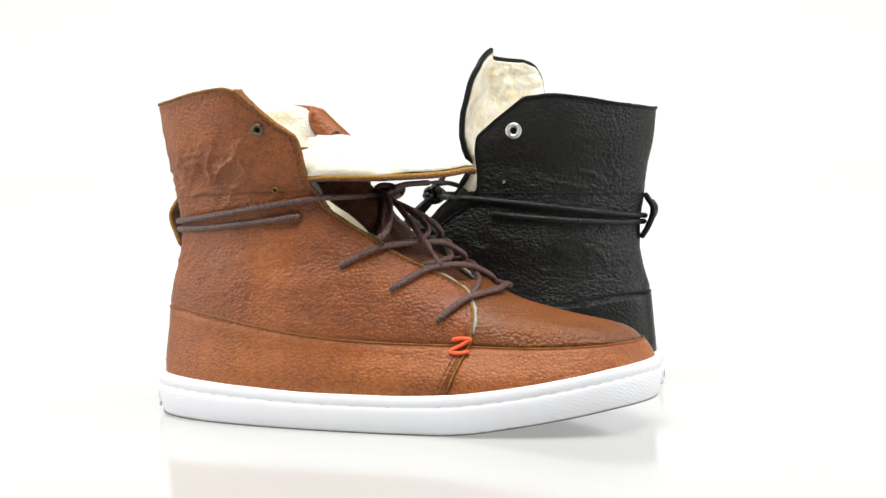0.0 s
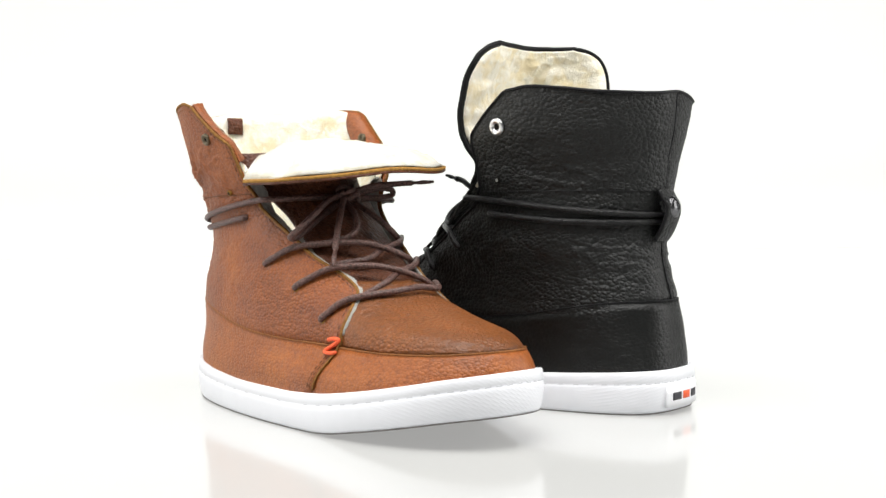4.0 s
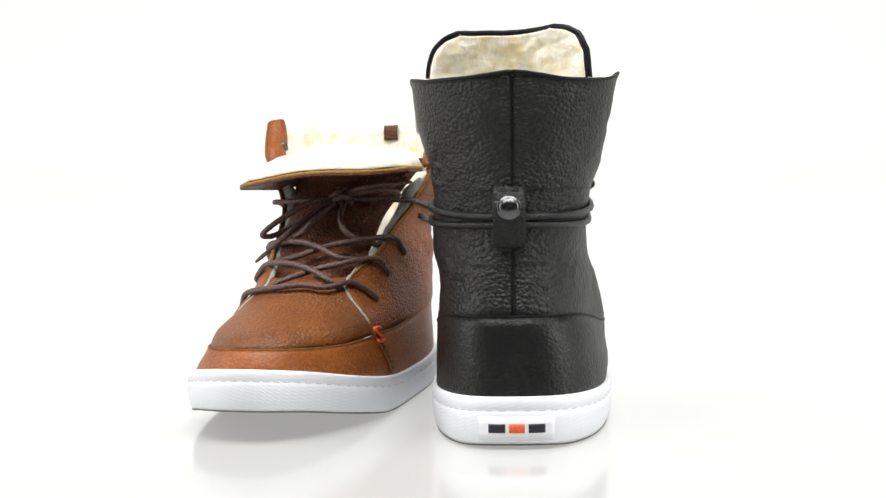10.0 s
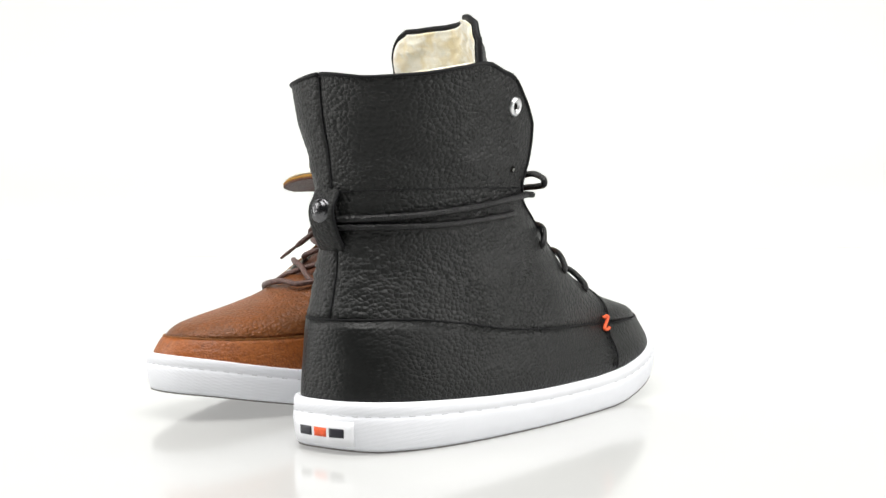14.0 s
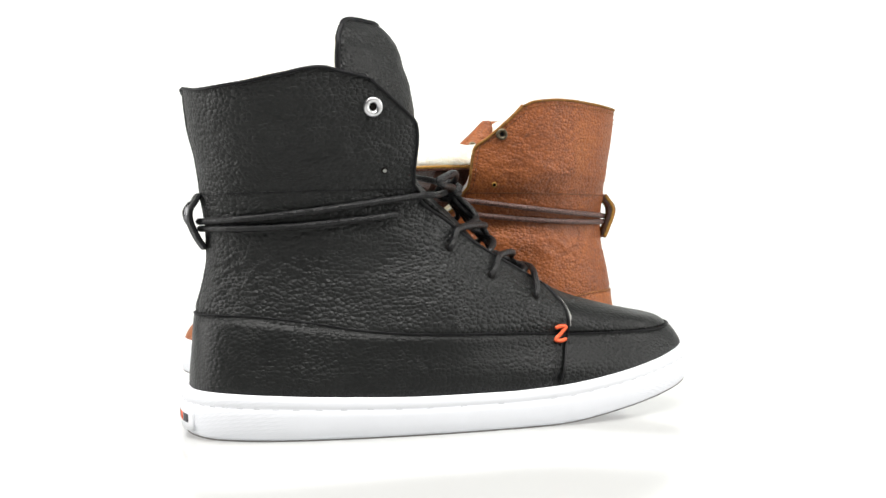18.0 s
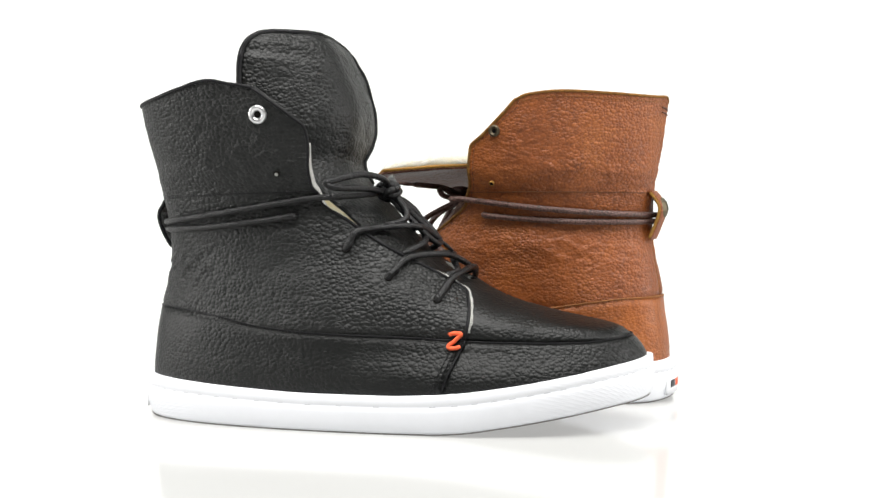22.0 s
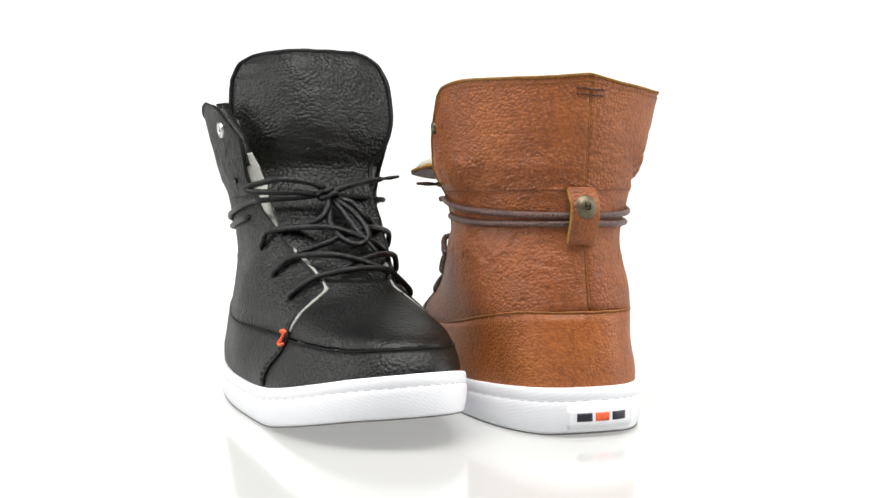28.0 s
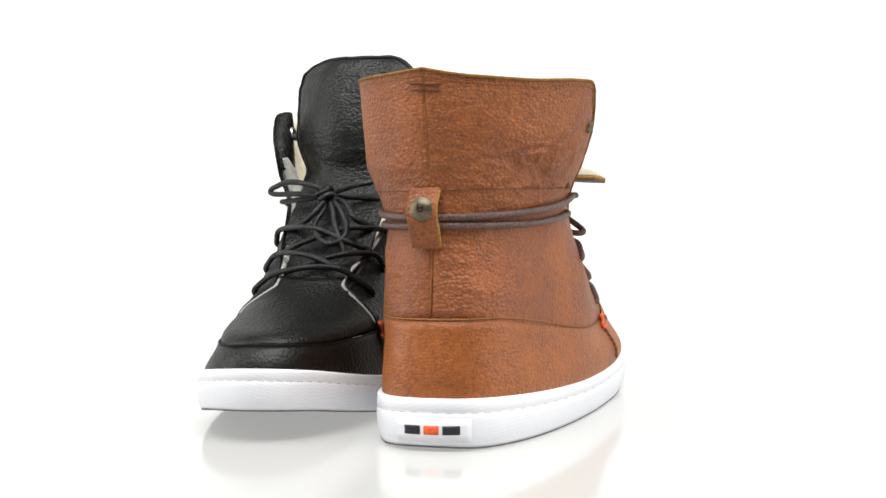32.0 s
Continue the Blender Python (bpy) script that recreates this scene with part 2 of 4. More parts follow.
def sheet(name, rows, thick=0.0, closed=False):
    """A skin through rows of points; with thickness it becomes a closed slab."""
    g = np.array(rows)
    nr, nc = g.shape[:2]
    faces = []

    def quads(off, flip):
        for i in range(nr - 1):
            for j in range(nc if closed else nc - 1):
                k = (j + 1) % nc
                q = (off + i * nc + j, off + i * nc + k, off + (i + 1) * nc + k, off + (i + 1) * nc + j)
                faces.append(q[::-1] if flip else q)

    verts = g.reshape(-1, 3)
    quads(0, False)
    if thick:
        du = np.gradient(g, axis=1)
        dv = np.gradient(g, axis=0)
        n = np.cross(du, dv)
        n /= np.linalg.norm(n, axis=2, keepdims=True) + 1e-12
        verts = np.concatenate([verts, (g - n * thick).reshape(-1, 3)])
        o = nr * nc
        quads(o, True)
        if not closed:
            for i in range(nr - 1):
                a, b = i * nc, (i + 1) * nc
                faces.append((a, b, o + b, o + a))
                a, b = i * nc + nc - 1, (i + 1) * nc + nc - 1
                faces.append((b, a, o + a, o + b))
        for j in range(nc if closed else nc - 1):
            k = (j + 1) % nc
            faces.append((k, j, o + j, o + k))
            a = (nr - 1) * nc
            faces.append((a + j, a + k, o + a + k, o + a + j))
    return from_lists(name, verts, faces)


def spline(pts, n):
    """Smooth line through the points, n steps a span."""
    p = np.array(pts, float)
    p = np.vstack([2 * p[0] - p[1], p, 2 * p[-1] - p[-2]])
    out = []
    for i in range(1, len(p) - 2):
        a, b, c, d = p[i - 1:i + 3]
        for k in range(n):
            t = k / n
            out.append(0.5 * (2 * b + (c - a) * t + (2 * a - 5 * b + 4 * c - d) * t * t + (3 * b - a - 3 * c + d) * t ** 3))
    out.append(p[-2])
    return np.array(out)


def tube(name, pts, r, n=6, sides=8, smooth=True):
    c = spline(pts, n) if smooth else np.array(pts, float)
    verts, faces = [], []
    up = Vector((0.13, 0.21, 0.97)).normalized()
    for i in range(len(c)):
        t = Vector(c[min(i + 1, len(c) - 1)] - c[max(i - 1, 0)])
        if t.length < 1e-9:
            t = Vector((1, 0, 0))
        t.normalize()
        s = t.cross(up)
        if s.length < 1e-4:
            s = t.cross(Vector((1, 0, 0)))
        s.normalize()
        up = s.cross(t).normalized()
        rr = r
        if i in (0, len(c) - 1):
            rr = r * 0.6
        for k in range(sides):
            an = 2 * math.pi * k / sides
            verts.append(Vector(c[i]) + s * (rr * math.cos(an)) + up * (rr * math.sin(an)))
    for i in range(len(c) - 1):
        for k in range(sides):
            q = (k + 1) % sides
            faces.append((i * sides + k, i * sides + q, (i + 1) * sides + q, (i + 1) * sides + k))
    faces.append(tuple(range(sides))[::-1])
    faces.append(tuple((len(c) - 1) * sides + k for k in range(sides)))
    return from_lists(name, verts, faces)


def lathe(name, prof, sides=24, m=None):
    """A turned piece about z from (radius, height) pairs, placed by m."""
    verts, faces = [], []
    for r, h in prof:
        for k in range(sides):
            an = 2 * math.pi * k / sides
            verts.append(Vector((r * math.cos(an), r * math.sin(an), h)))
    for i in range(len(prof) - 1):
        for k in range(sides):
            q = (k + 1) % sides
            faces.append((i * sides + k, i * sides + q, (i + 1) * sides + q, (i + 1) * sides + k))
    if m is not None:
        verts = [m @ v for v in verts]
    return from_lists(name, verts, faces)


def block(name, sx, sy, sz, m=None, bevel=0.0):
    bm = bmesh.new()
    bmesh.ops.create_cube(bm, size=1.0)
    bmesh.ops.scale(bm, vec=(sx, sy, sz), verts=bm.verts)
    if bevel:
        bmesh.ops.bevel(bm, geom=bm.edges[:], offset=bevel, segments=2, affect="EDGES", profile=0.5)
    if m is not None:
        bmesh.ops.transform(bm, matrix=m, verts=bm.verts)
    me = bpy.data.meshes.new(name)
    bm.to_mesh(me)
    bm.free()
    return me


def facing(p, n, spin=0.0):
    """A pose at p whose z axis points along n."""
    return Matrix.Translation(p) @ Vector(n).to_track_quat("Z", "Y").to_matrix().to_4x4() @ pose(0, 0, 0, 0, 0, spin)


def fbm(p, s, o=3):
    v, a = 0.0, 1.0
    for _ in range(o):
        v += a * noise.noise(Vector(p) * s)
        s *= 2.1
        a *= 0.5
    return v


def dashes(name, pts, mat, parent, step=0.0036, size=(0.0025, 0.00055, 0.0005)):
    """Single stitches along a line."""
    me = block(name, *size, None, 0.00015)
    pts = [Vector(p) for p in pts]
    run = step * 0.5
    for a, b in zip(pts, pts[1:]):
        d = b - a
        while run < d.length:
            ob = part(name, me, mat, parent)
            ob.matrix_basis = Matrix.Translation(a + d.normalized() * run) @ d.to_track_quat("X", "Z").to_matrix().to_4x4()
            run += step
        run -= d.length


# ------------------------------------------------------------------ the setting
def build_setting():
    # one sheet: the glossy table top, and behind it the sweep, both with added glow
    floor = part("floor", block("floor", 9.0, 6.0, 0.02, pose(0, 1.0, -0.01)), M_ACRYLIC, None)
    tagged(floor, "glossy white acrylic table top that mirrors the shoes, with added glow", "floor", kind="structure")
    rows = []
    prof = [(3.0, 0.001), (3.3, 0.02), (3.6, 0.12), (3.8, 0.32), (3.88, 0.7), (3.9, 1.4), (3.9, 3.2)]
    prof = spline([(0, y, z) for y, z in prof], 5)
    for _, y, z in prof:
        rows.append([(x, y, z) for x in (-4.4, -2, 0, 2, 4.4)])
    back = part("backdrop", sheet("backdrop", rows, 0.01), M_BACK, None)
    tagged(back, "seamless white studio backdrop with added glow", "backdrop", kind="structure")


build_setting()


# ------------------------------------------------------------------ the shoe's form (metres in its own space, toe along +x)
def curve1(xs, ys):
    """A smooth function through knots."""
    xs, ys = [float(v) for v in xs], [float(v) for v in ys]
    n = len(xs)
    d = [(ys[i + 1] - ys[i]) / (xs[i + 1] - xs[i]) for i in range(n - 1)]
    m = [d[0]] + [0 if d[i - 1] * d[i] <= 0 else 2 * d[i - 1] * d[i] / (d[i - 1] + d[i]) for i in range(1, n - 1)] + [d[-1]]

    def f(x):
        x = min(max(x, xs[0]), xs[-1])
        i = 0
        while i < n - 2 and x > xs[i + 1]:
            i += 1
        h = xs[i + 1] - xs[i]
        t = (x - xs[i]) / h
        return ((1 + 2 * t) * (1 - t) ** 2 * ys[i] + t * (1 - t) ** 2 * h * m[i]
                + t * t * (3 - 2 * t) * ys[i + 1] + t * t * (t - 1) * h * m[i + 1])
    return f


def ease(t):
    t = min(1.0, max(0.0, t))
    return t * t * (3 - 2 * t)


def inward(x):
    """Sideways bend of the last towards the toe."""
    return 5.0 * min(1.0, max(0.0, (x - 80) / 215)) ** 1.3


class Form:
    """Outer skin of the upper: at each height an egg-shaped ring round the foot. Millimetres."""
    mid = 3.0

    def __init__(self, **k):
        z = [15, 30, 45, 56, 66, 80, 96, 112, 128, 146, 168, 198]
        self.xb = curve1(z, k["back"])
        self.xf = curve1([15, 30, 38, 43, 50, 55, 58, 63, 69, 75, 84, 96, 112, 128, 150, 198],
                         [293, 296, 297, 295, 289, 281, 269, 246, 224, 210, 196, 181, 164, 152, 146, 144])
        self.wr = curve1(z, k["right"])
        self.wl = curve1(z, k["left"])
        self.mr = curve1([15, 50, 66, 96, 128, 198], [190, 185, 165, 105, 78, 78])
        self.ml = curve1([15, 50, 66, 96, 128, 198], k["place_left"])
        self.pr = curve1([15, 45, 66, 112, 198], k["full_right"])
        self.pl = curve1([15, 45, 66, 112, 198], k["full_left"])
        self.qf = curve1([15, 45, 55, 75, 96, 128, 150, 198], [2.15, 2.2, 2.15, 2.3, 2.5, 2.6, 2.9, 2.7])
        self.seam = curve1(*k["seam"])
        self.edge = curve1(*k["edge"])
        self.rim_r = curve1([0, 0.25, 0.5, 0.75, 0.92, 1.0], k["rim_right"])
        self.rim_l = curve1([0, 0.25, 0.5, 0.75, 0.92, 1.0], k["rim_left"])
        self.dip = k["hollow"]
        self.keep = {}

    def rim(self, s, left):
        return self.rim_l(s) if left else self.rim_r(s)

    def ring(self, z):
        key = round(z, 2)
        if key not in self.keep:
            self.keep[key] = (self.xb(z), self.xf(z), self.wr(z), self.wl(z), self.mr(z), self.ml(z), 2 / self.pr(z), 2 / self.pl(z), 2 / self.qf(z))
        return self.keep[key]

    def at(self, z, a):
        """Point at height z; a: 0 toe, +pi/2 left, -pi/2 right, pi heel."""
        if a > math.pi:
            a -= 2 * math.pi
        elif a < -math.pi:
            a += 2 * math.pi
        left = a > 0
        xb, xf, wr, wl, mr, ml, pr, pl, qf = self.ring(z)
        w, m, pb = (wl, ml, pl) if left else (wr, mr, pr)
        c, t = math.cos(a), abs(math.sin(a))
        if c >= 0:
            x, y = m + (xf - m) * c ** qf, w * t ** qf
        else:
            x, y = m - (m - xb) * (-c) ** pb, w * t ** pb
        dip = self.dip[0] if left else self.dip[1]
        if dip:
            # hollow or swell of the waist
            y -= dip * math.exp(-((x - 125) / 50) ** 2 - ((z - 75) / 42) ** 2) * min(1, y / 20)
        # the forefoot leans in above the sole
        y *= 1 - (0.075 if left else 0.14) * ease((x - 120) / 80) * ease((z - 26) / 24)
        return np.array((x, self.mid - inward(x) + (y if left else -y), z))

    def ang(self, z, x, left):
        xb, xf, wr, wl, mr, ml, pr, pl, qf = self.ring(z)
        m, pb = (ml, pl) if left else (mr, pr)
        if x >= m:
            a = math.acos(min(1.0, (x - m) / (xf - m)) ** (1 / qf))
        else:
            a = math.pi - math.acos(min(1.0, (m - x) / (m - xb)) ** (1 / pb))
        return a if left else -a

    def point(self, x, z, left, lift=0.0):
        return self.lifted(z, self.ang(z, x, left), lift)

    def normal(self, z, a):
        e = 0.02
        p = self.at(z, a + e) - self.at(z, a - e)
        q = self.at(z + 0.8, a) - self.at(z - 0.8, a)
        n = np.array((p[1] * q[2] - p[2] * q[1], p[2] * q[0] - p[0] * q[2], p[0] * q[1] - p[1] * q[0]))
        return n / (math.sqrt(n @ n) + 1e-9)

    def lifted(self, z, a, lift):
        p = self.at(z, a)
        return p + self.normal(z, a) * lift if lift else p

    def top(self, z, lift=0.0):
        """Middle line over the instep."""
        return np.array((self.xf(z) + lift, self.mid - inward(self.xf(z)), z + lift * 0.6))


SOLE_TOP = curve1([-8, 30, 75, 120, 165, 195, 226, 257, 280, 303], [26.5, 24.5, 22.3, 20.9, 20.9, 22.4, 26.2, 31.5, 36, 40])
SOLE_BOT = curve1([-8, 10, 60, 180, 200, 226, 257, 282, 303], [2.5, 0.4, 0.0, 0.0, 1.0, 4.7, 10.0, 14.6, 17.5])


def sole_ring(a, grow, form):
    """Plan outline of the rubber sole, a little proud of the upper."""
    left = a > 0
    xb, xf, wr, wl, mr, ml, pr, pl, qf = form.ring(26)
    w, m, p = (wl, ml, pl) if left else (wr, mr, pr)
    c, t = math.cos(a), abs(math.sin(a))
    q = qf if c >= 0 else p
    x = m + (xf + 5.5 + grow - m) * c ** q if c >= 0 else m - (m - xb + 5 + grow) * (-c) ** q
    y = (w + 3.0 + grow) * t ** q
    y -= (form.dip[0] if left else form.dip[1]) * 0.26 * math.exp(-((x - 125) / 50) ** 2) * min(1, y / 20)
    return x, form.mid - inward(x) + (y if left else -y)


MM = 0.001


def mm(rows):
    return [[tuple(np.asarray(p) * MM) for p in r] for r in rows]


def wrinkle(p, side, spec):
    """Soft creases of the bent hide, strongest above the ankle, and a crumpled patch where it folded."""
    x, y, z = p
    k = math.exp(-((z - 138) / 16) ** 2) * 0.8 + math.exp(-((z - 92) / 14) ** 2) * 0.45 + 0.3
    v = Vector((x * 0.035, y * 0.05 + side * 7.3, z * 0.085))
    d = spec["wrinkle"] * k * (noise.noise(v) + 0.6 * abs(noise.noise(v * 2.3)))
    v2 = Vector((x * 0.075 + z * 0.03, y * 0.08 + side * 3.1, z * 0.15 - x * 0.02))
    d += spec["wrinkle"] * 0.55 * (0.45 - abs(noise.noise(v2))) * (0.35 + max(0, 1.6 * noise.noise(v * 0.55)))
    for sd, cx, cz, rx, rz, amp in spec["crumple"]:
        if sd == side:
            f = math.exp(-((x - cx) / rx) ** 2 - ((z - cz) / rz) ** 2)
            if f > 0.02:
                q = Vector(((x + z * 0.6) * 0.055, 3.7 * side, (z - x * 0.35) * 0.10))
                q += Vector((0.35, 0, 0.35)) * noise.noise(q * 1.3 + Vector((5, 5, 5)))
                r = (1 - 2.0 * abs(noise.noise(q))) ** 3 + 0.5 * (1 - 2.0 * abs(noise.noise(q * 1.9 + Vector((2, 0, 7))))) ** 3
                d += amp * 0.55 * f * (r - 0.45)
    return d


def build_shoe(name, form, base, look_, label, spec):
    shoe = new(name)
    shoe.matrix_world = base
    tagged(shoe, label, "shoe", "pair of high-top shoes")
    hide, lacem, edge_m = look_["hide"], look_["lace"], look_["edge"]

    # --- sole
    rows = []
    N = 120
    angs = [math.pi * 2 * k / N - math.pi for k in range(N)]
    for inset, h in ((60, 0.0), (9.0, 0.0), (4.0, 0.0), (2.6, 0.03), (1.7, 0.10), (0.7, 0.30), (0.0, 0.55), (0.1, 0.64), (0.3, 0.70), (0.65, 0.725), (0.3, 0.75), (0.5, 0.9), (0.75, 0.97), (1.3, 1.0), (2.6, 1.005), (9.0, 0.97)):
        r = []
        for a in angs:
            x, y = sole_ring(a, -inset, form)
            if inset == 60:
                x, y = 140 + (x - 140) * 0.5, 3 + (y - 3) * 0.4
            zb, zt = SOLE_BOT(x), SOLE_TOP(x)
            r.append((x, y, zb + (zt - zb) * h + (0.5 if inset > 2.7 and h == 0 else 0)))
        rows.append(r)
    sole = part("sole", sheet("sole", mm(rows), 0, True), M_RUBBER, shoe, "white rubber cup sole with a raised toe")
    rows = []
    for inset, h in ((60, 0.0), (9.0, 0.0), (3.4, 0.0), (2.4, 0.25), (2.3, 0.8)):
        r = []
        for a in angs:
            x, y = sole_ring(a, -inset, form)
            if inset == 60:
                x, y = 140 + (x - 140) * 0.5, 3 + (y - 3) * 0.4
            r.append((x, y, SOLE_BOT(x) + h))
        rows.append(r)
    part("outsole", sheet("outsole", mm(rows), 0, True), M_OUTSOLE, shoe, "thin dark rubber tread under the sole")
    # stitches in the groove of the sole wall
    st = block("stitch", 0.0034, 0.0007, 0.0006, None, 0.0002)
    for k in range(70):
        a = 2 * math.pi * (k + 0.5) / 70 - math.pi
        x, y = sole_ring(a, -0.7, form)
        x2, y2 = sole_ring(a + 0.01, -0.7, form)
        zb, zt = SOLE_BOT(x), SOLE_TOP(x)
        z = zb + (zt - zb) * 0.725
        slope = (SOLE_TOP(x + 2) - SOLE_TOP(x - 2)) / 4 * (1 if x2 > x else -1)
        ob = part("stitch", st, M_STITCH, sole)
        ob.matrix_basis = Matrix.Translation((x * MM, y * MM, z * MM)) @ Matrix.Rotation(math.atan2(y2 - y, x2 - x), 4, "Z") @ Matrix.Rotation(-math.atan(slope), 4, "Y")

    # --- lower bands
    def band_front(z):
        return 204 - max(0, 50 - z) * 0.42

    rows = []
    for k in range(9):
        r = []
        for j in range(81):
            s = j / 80
            aR, aL = form.ang(45, 203, False), form.ang(45, 203, True)
            # from the right front edge back round the heel to the left front edge
            a = -(-aR + (math.pi + aR) * (2 * s)) if s <= 0.5 else math.pi - (math.pi - aL) * (2 * s - 1)
            x0 = form.at(50, a)[0]
            z1 = form.seam(x0) - 0.3
            z0 = SOLE_TOP(x0) - 5
            z = z0 + (z1 - z0) * k / 8
            af = form.ang(z, band_front(z), a > 0)
            if s <= 0.5:
                a = -(-af + (math.pi + af) * (2 * s))
            else:
                a = math.pi - (math.pi - af) * (2 * s - 1)
            r.append(form.lifted(z, a, 0.35 + 0.1 * (k / 8) ** 6))
        rows.append(r)
    part("heel_band", sheet("heel_band", mm(rows)[::-1], 0.0016), look_["lower"], shoe, look_["band"])
    line = [(np.array(p) + (0, 0, 0.2)) * MM for p in rows[-1]]
    part("seam_line", tube("seam_line", line, 0.00048, 1, 6), look_["seam"], shoe)
    rows = []
    for k in range(9):
        r = []
        for j in range(73):
            s = j / 72
            z = 46.0
            for _ in range(3):
                aR, aL = form.ang(z, band_front(z) - 2, False), form.ang(z, band_front(z) - 2, True)
                a = aR + (aL - aR) * s
                x0 = form.at(z, a)[0]
                z1 = form.seam(x0) - 0.3
                z0 = SOLE_TOP(x0) - 5
                z = z0 + (z1 - z0) * k / 8
            r.append(form.lifted(z, a, 0.1 + 0.1 * (k / 8) ** 6))
        rows.append(r)
    part("toe_band", sheet("toe_band", mm(rows), 0.0016), look_["lower"], shoe, look_["toe"])
    line = [(np.array(p) + (0, 0, 0.1)) * MM for p in rows[-1]]
    part("seam_line", tube("seam_line", line, 0.00048, 1, 6), look_["seam"], shoe)

    # --- vamp
    rows = []
    for k in range(19):
        r = []
        for j in range(61):
            s = j / 60
            z = 50.0 + 30 * k / 18
            for _ in range(3):
                aR, aL = form.ang(z, 188, False), form.ang(z, 188, True)
                a = aR + (aL - aR) * s
                x0 = form.at(z, a)[0]
                z1 = form.seam(x0) + 0.3
                z = z1 + (81 - z1) * (k / 18)
            p = form.lifted(z, a, -0.1 - 0.6 * max(0, 1 - k / 1.5))
            r.append(p + np.array((0, 0, 0.5 * fbm(p, 0.03))))
        rows.append(r)
    part("vamp", sheet("vamp", mm(rows), 0.0016), look_["vamp"], shoe, look_["vamp_label"])

    # --- quarters and collar
    for left in (False, True):
        sg = 1 if left else -1
        rows, low, rimline, frontline = [], [], [], []
        NK, NS = 140, 160
        for k in range(NK + 1):
            r = []
            for j in range(NS + 1):
                s = j / NS
                kk = k / NK
                zl = form.seam(205 * s ** 1.1) + 0.3
                zt = form.rim(s, left)
                z = zl + (zt - zl) * kk
                ae = abs(form.ang(z, form.edge(z), left))
                a = sg * (math.pi - (math.pi - ae) * s)
                p = form.lifted(z, a, 0.4 - 1.0 * max(0, 1 - kk * 40) - 0.8 * math.exp(-(j / 1.7) ** 2))
                n = form.normal(z, a)
                fade = min(1, 6 * s + 0.15) * min(1, (1 - s) * 5 + 0.2) * min(1, kk * 8) * min(1, (1 - kk) * 5 + 0.3)
                p = p + n * wrinkle(p, sg, spec) * fade
                r.append(p)
            rows.append(r)
        m = mm(rows)
        if left:
            m = [r[::-1] for r in m]
        q = part("quarter", sheet("quarter", m, 0.0018), hide, shoe)
        # bound top rim, front edge, seam cord and the stitched fold of the collar
        part("rim_binding", tube("rim_binding", [np.array(p) * MM for p in rows[-1]], look_["rim_r"], 1, 6), look_["rim"], q)
        part("edge_binding", tube("edge_binding", [np.array(r[-1]) * MM for r in rows], look_["edge_r"], 1, 6), look_["rawedge"], q)
        part("seam_cord", tube("seam_cord", [np.array(p) * MM for p in rows[0]], 0.00035, 1, 6), look_["seam"], q)
        def across(drop):
            """The line that lies drop below the rim on the creased skin."""
            out = []
            for j in range(NS + 1):
                z = drop(j / NS)
                k = next(k for k in range(1, NK + 1) if rows[k][j][2] >= z or k == NK)
                a, b = rows[k - 1][j], rows[k][j]
                f = min(1, max(0, (z - a[2]) / (b[2] - a[2])))
                p = a + (b - a) * f
                out.append((p + form.normal(p[2], math.atan2(p[1] - form.mid, p[0] - 78)) * 0.15) * MM)
            return out

        part("fold_seam", tube("fold_seam", across(lambda s: 129.5 + 2.5 * s)[2:], 0.00032, 1, 5), edge_m, q)
        if look_["stitched"]:
            dashes("rim_stitch", across(lambda s: form.rim(s, left) - 3.2), M_SEAM_BR, q)
            front = [np.array(r[-5]) * MM for r in rows]
            dashes("edge_stitch", [p for p in front if p[2] > 0.062], M_BROWN_T, q)
        # fleece that lines the collar, up to the hide that faces its front corner
        def turned(z):
            u = min(1, max(0, (z - 148) / (form.rim(0.97, left) - 148)))
            return 0.12 + 0.76 * math.sin(math.pi * u ** 0.85) ** 0.7

        rows = []
        for k in range(26):
            r = []
            for j in range(41):
                s = j / 40
                z = 92 + (form.rim(s, left) + 0.5 - 2.5 * ease((s - 0.8) / 0.2) - 92) * k / 25
                ae = abs(form.ang(z, form.edge(z) - 0.6 - 20 * turned(z) * min(1, max(0, (z - 146) / 4)), left))
                a = sg * (math.pi - (math.pi - ae) * s)
                d = -6.0 + (3.0 if k == 25 else 0)
                p = form.lifted(z, a, d)
                r.append(p + form.normal(z, a) * 1.2 * fbm(p, 0.11))
            rows.append(r)
        m = mm(rows)
        if not left:
            m = [r[::-1] for r in m]
        part("fleece_lining", sheet("fleece_lining", m, 0.003), M_FLEECE, shoe, "cream curly fleece lining")
        rows = []
        for k in range(14):
            z = 150 + (form.rim(0.97, left) - 0.8 - 150) * k / 13
            xe = form.edge(z)
            rows.append([form.point(xe - d * turned(z), z, left, lift) for d, lift in ((24, -7.6), (21, -8.6), (14, -8.6), (7, -7.6), (2.5, -4.5), (0.3, -0.8))])
        m = mm(rows)
        if left:
            m = [r[::-1] for r in m]
        part("collar_facing", sheet("collar_facing", m, 0.0012), hide, shoe)
        # grey fleece edge that shows along the lacing
        strip = []
        for k in range(60):
            z = 54 + (spec["felt_top"] - 54) * k / 59
            tip = min(1, (spec["felt_top"] + 4 - z) / 14)
            up = min(1, max(0, (z - 108) / 22))
            low_ = 1 - ease((z - 82) / 16)
            reach = (3.6 + 3.4 * noise.noise(Vector((z * 0.21, sg, 0))) + 1.6 * noise.noise(Vector((z * 0.6, sg, 3)))) * (1 - up) * (1 - 0.55 * low_) + 0.3 * up
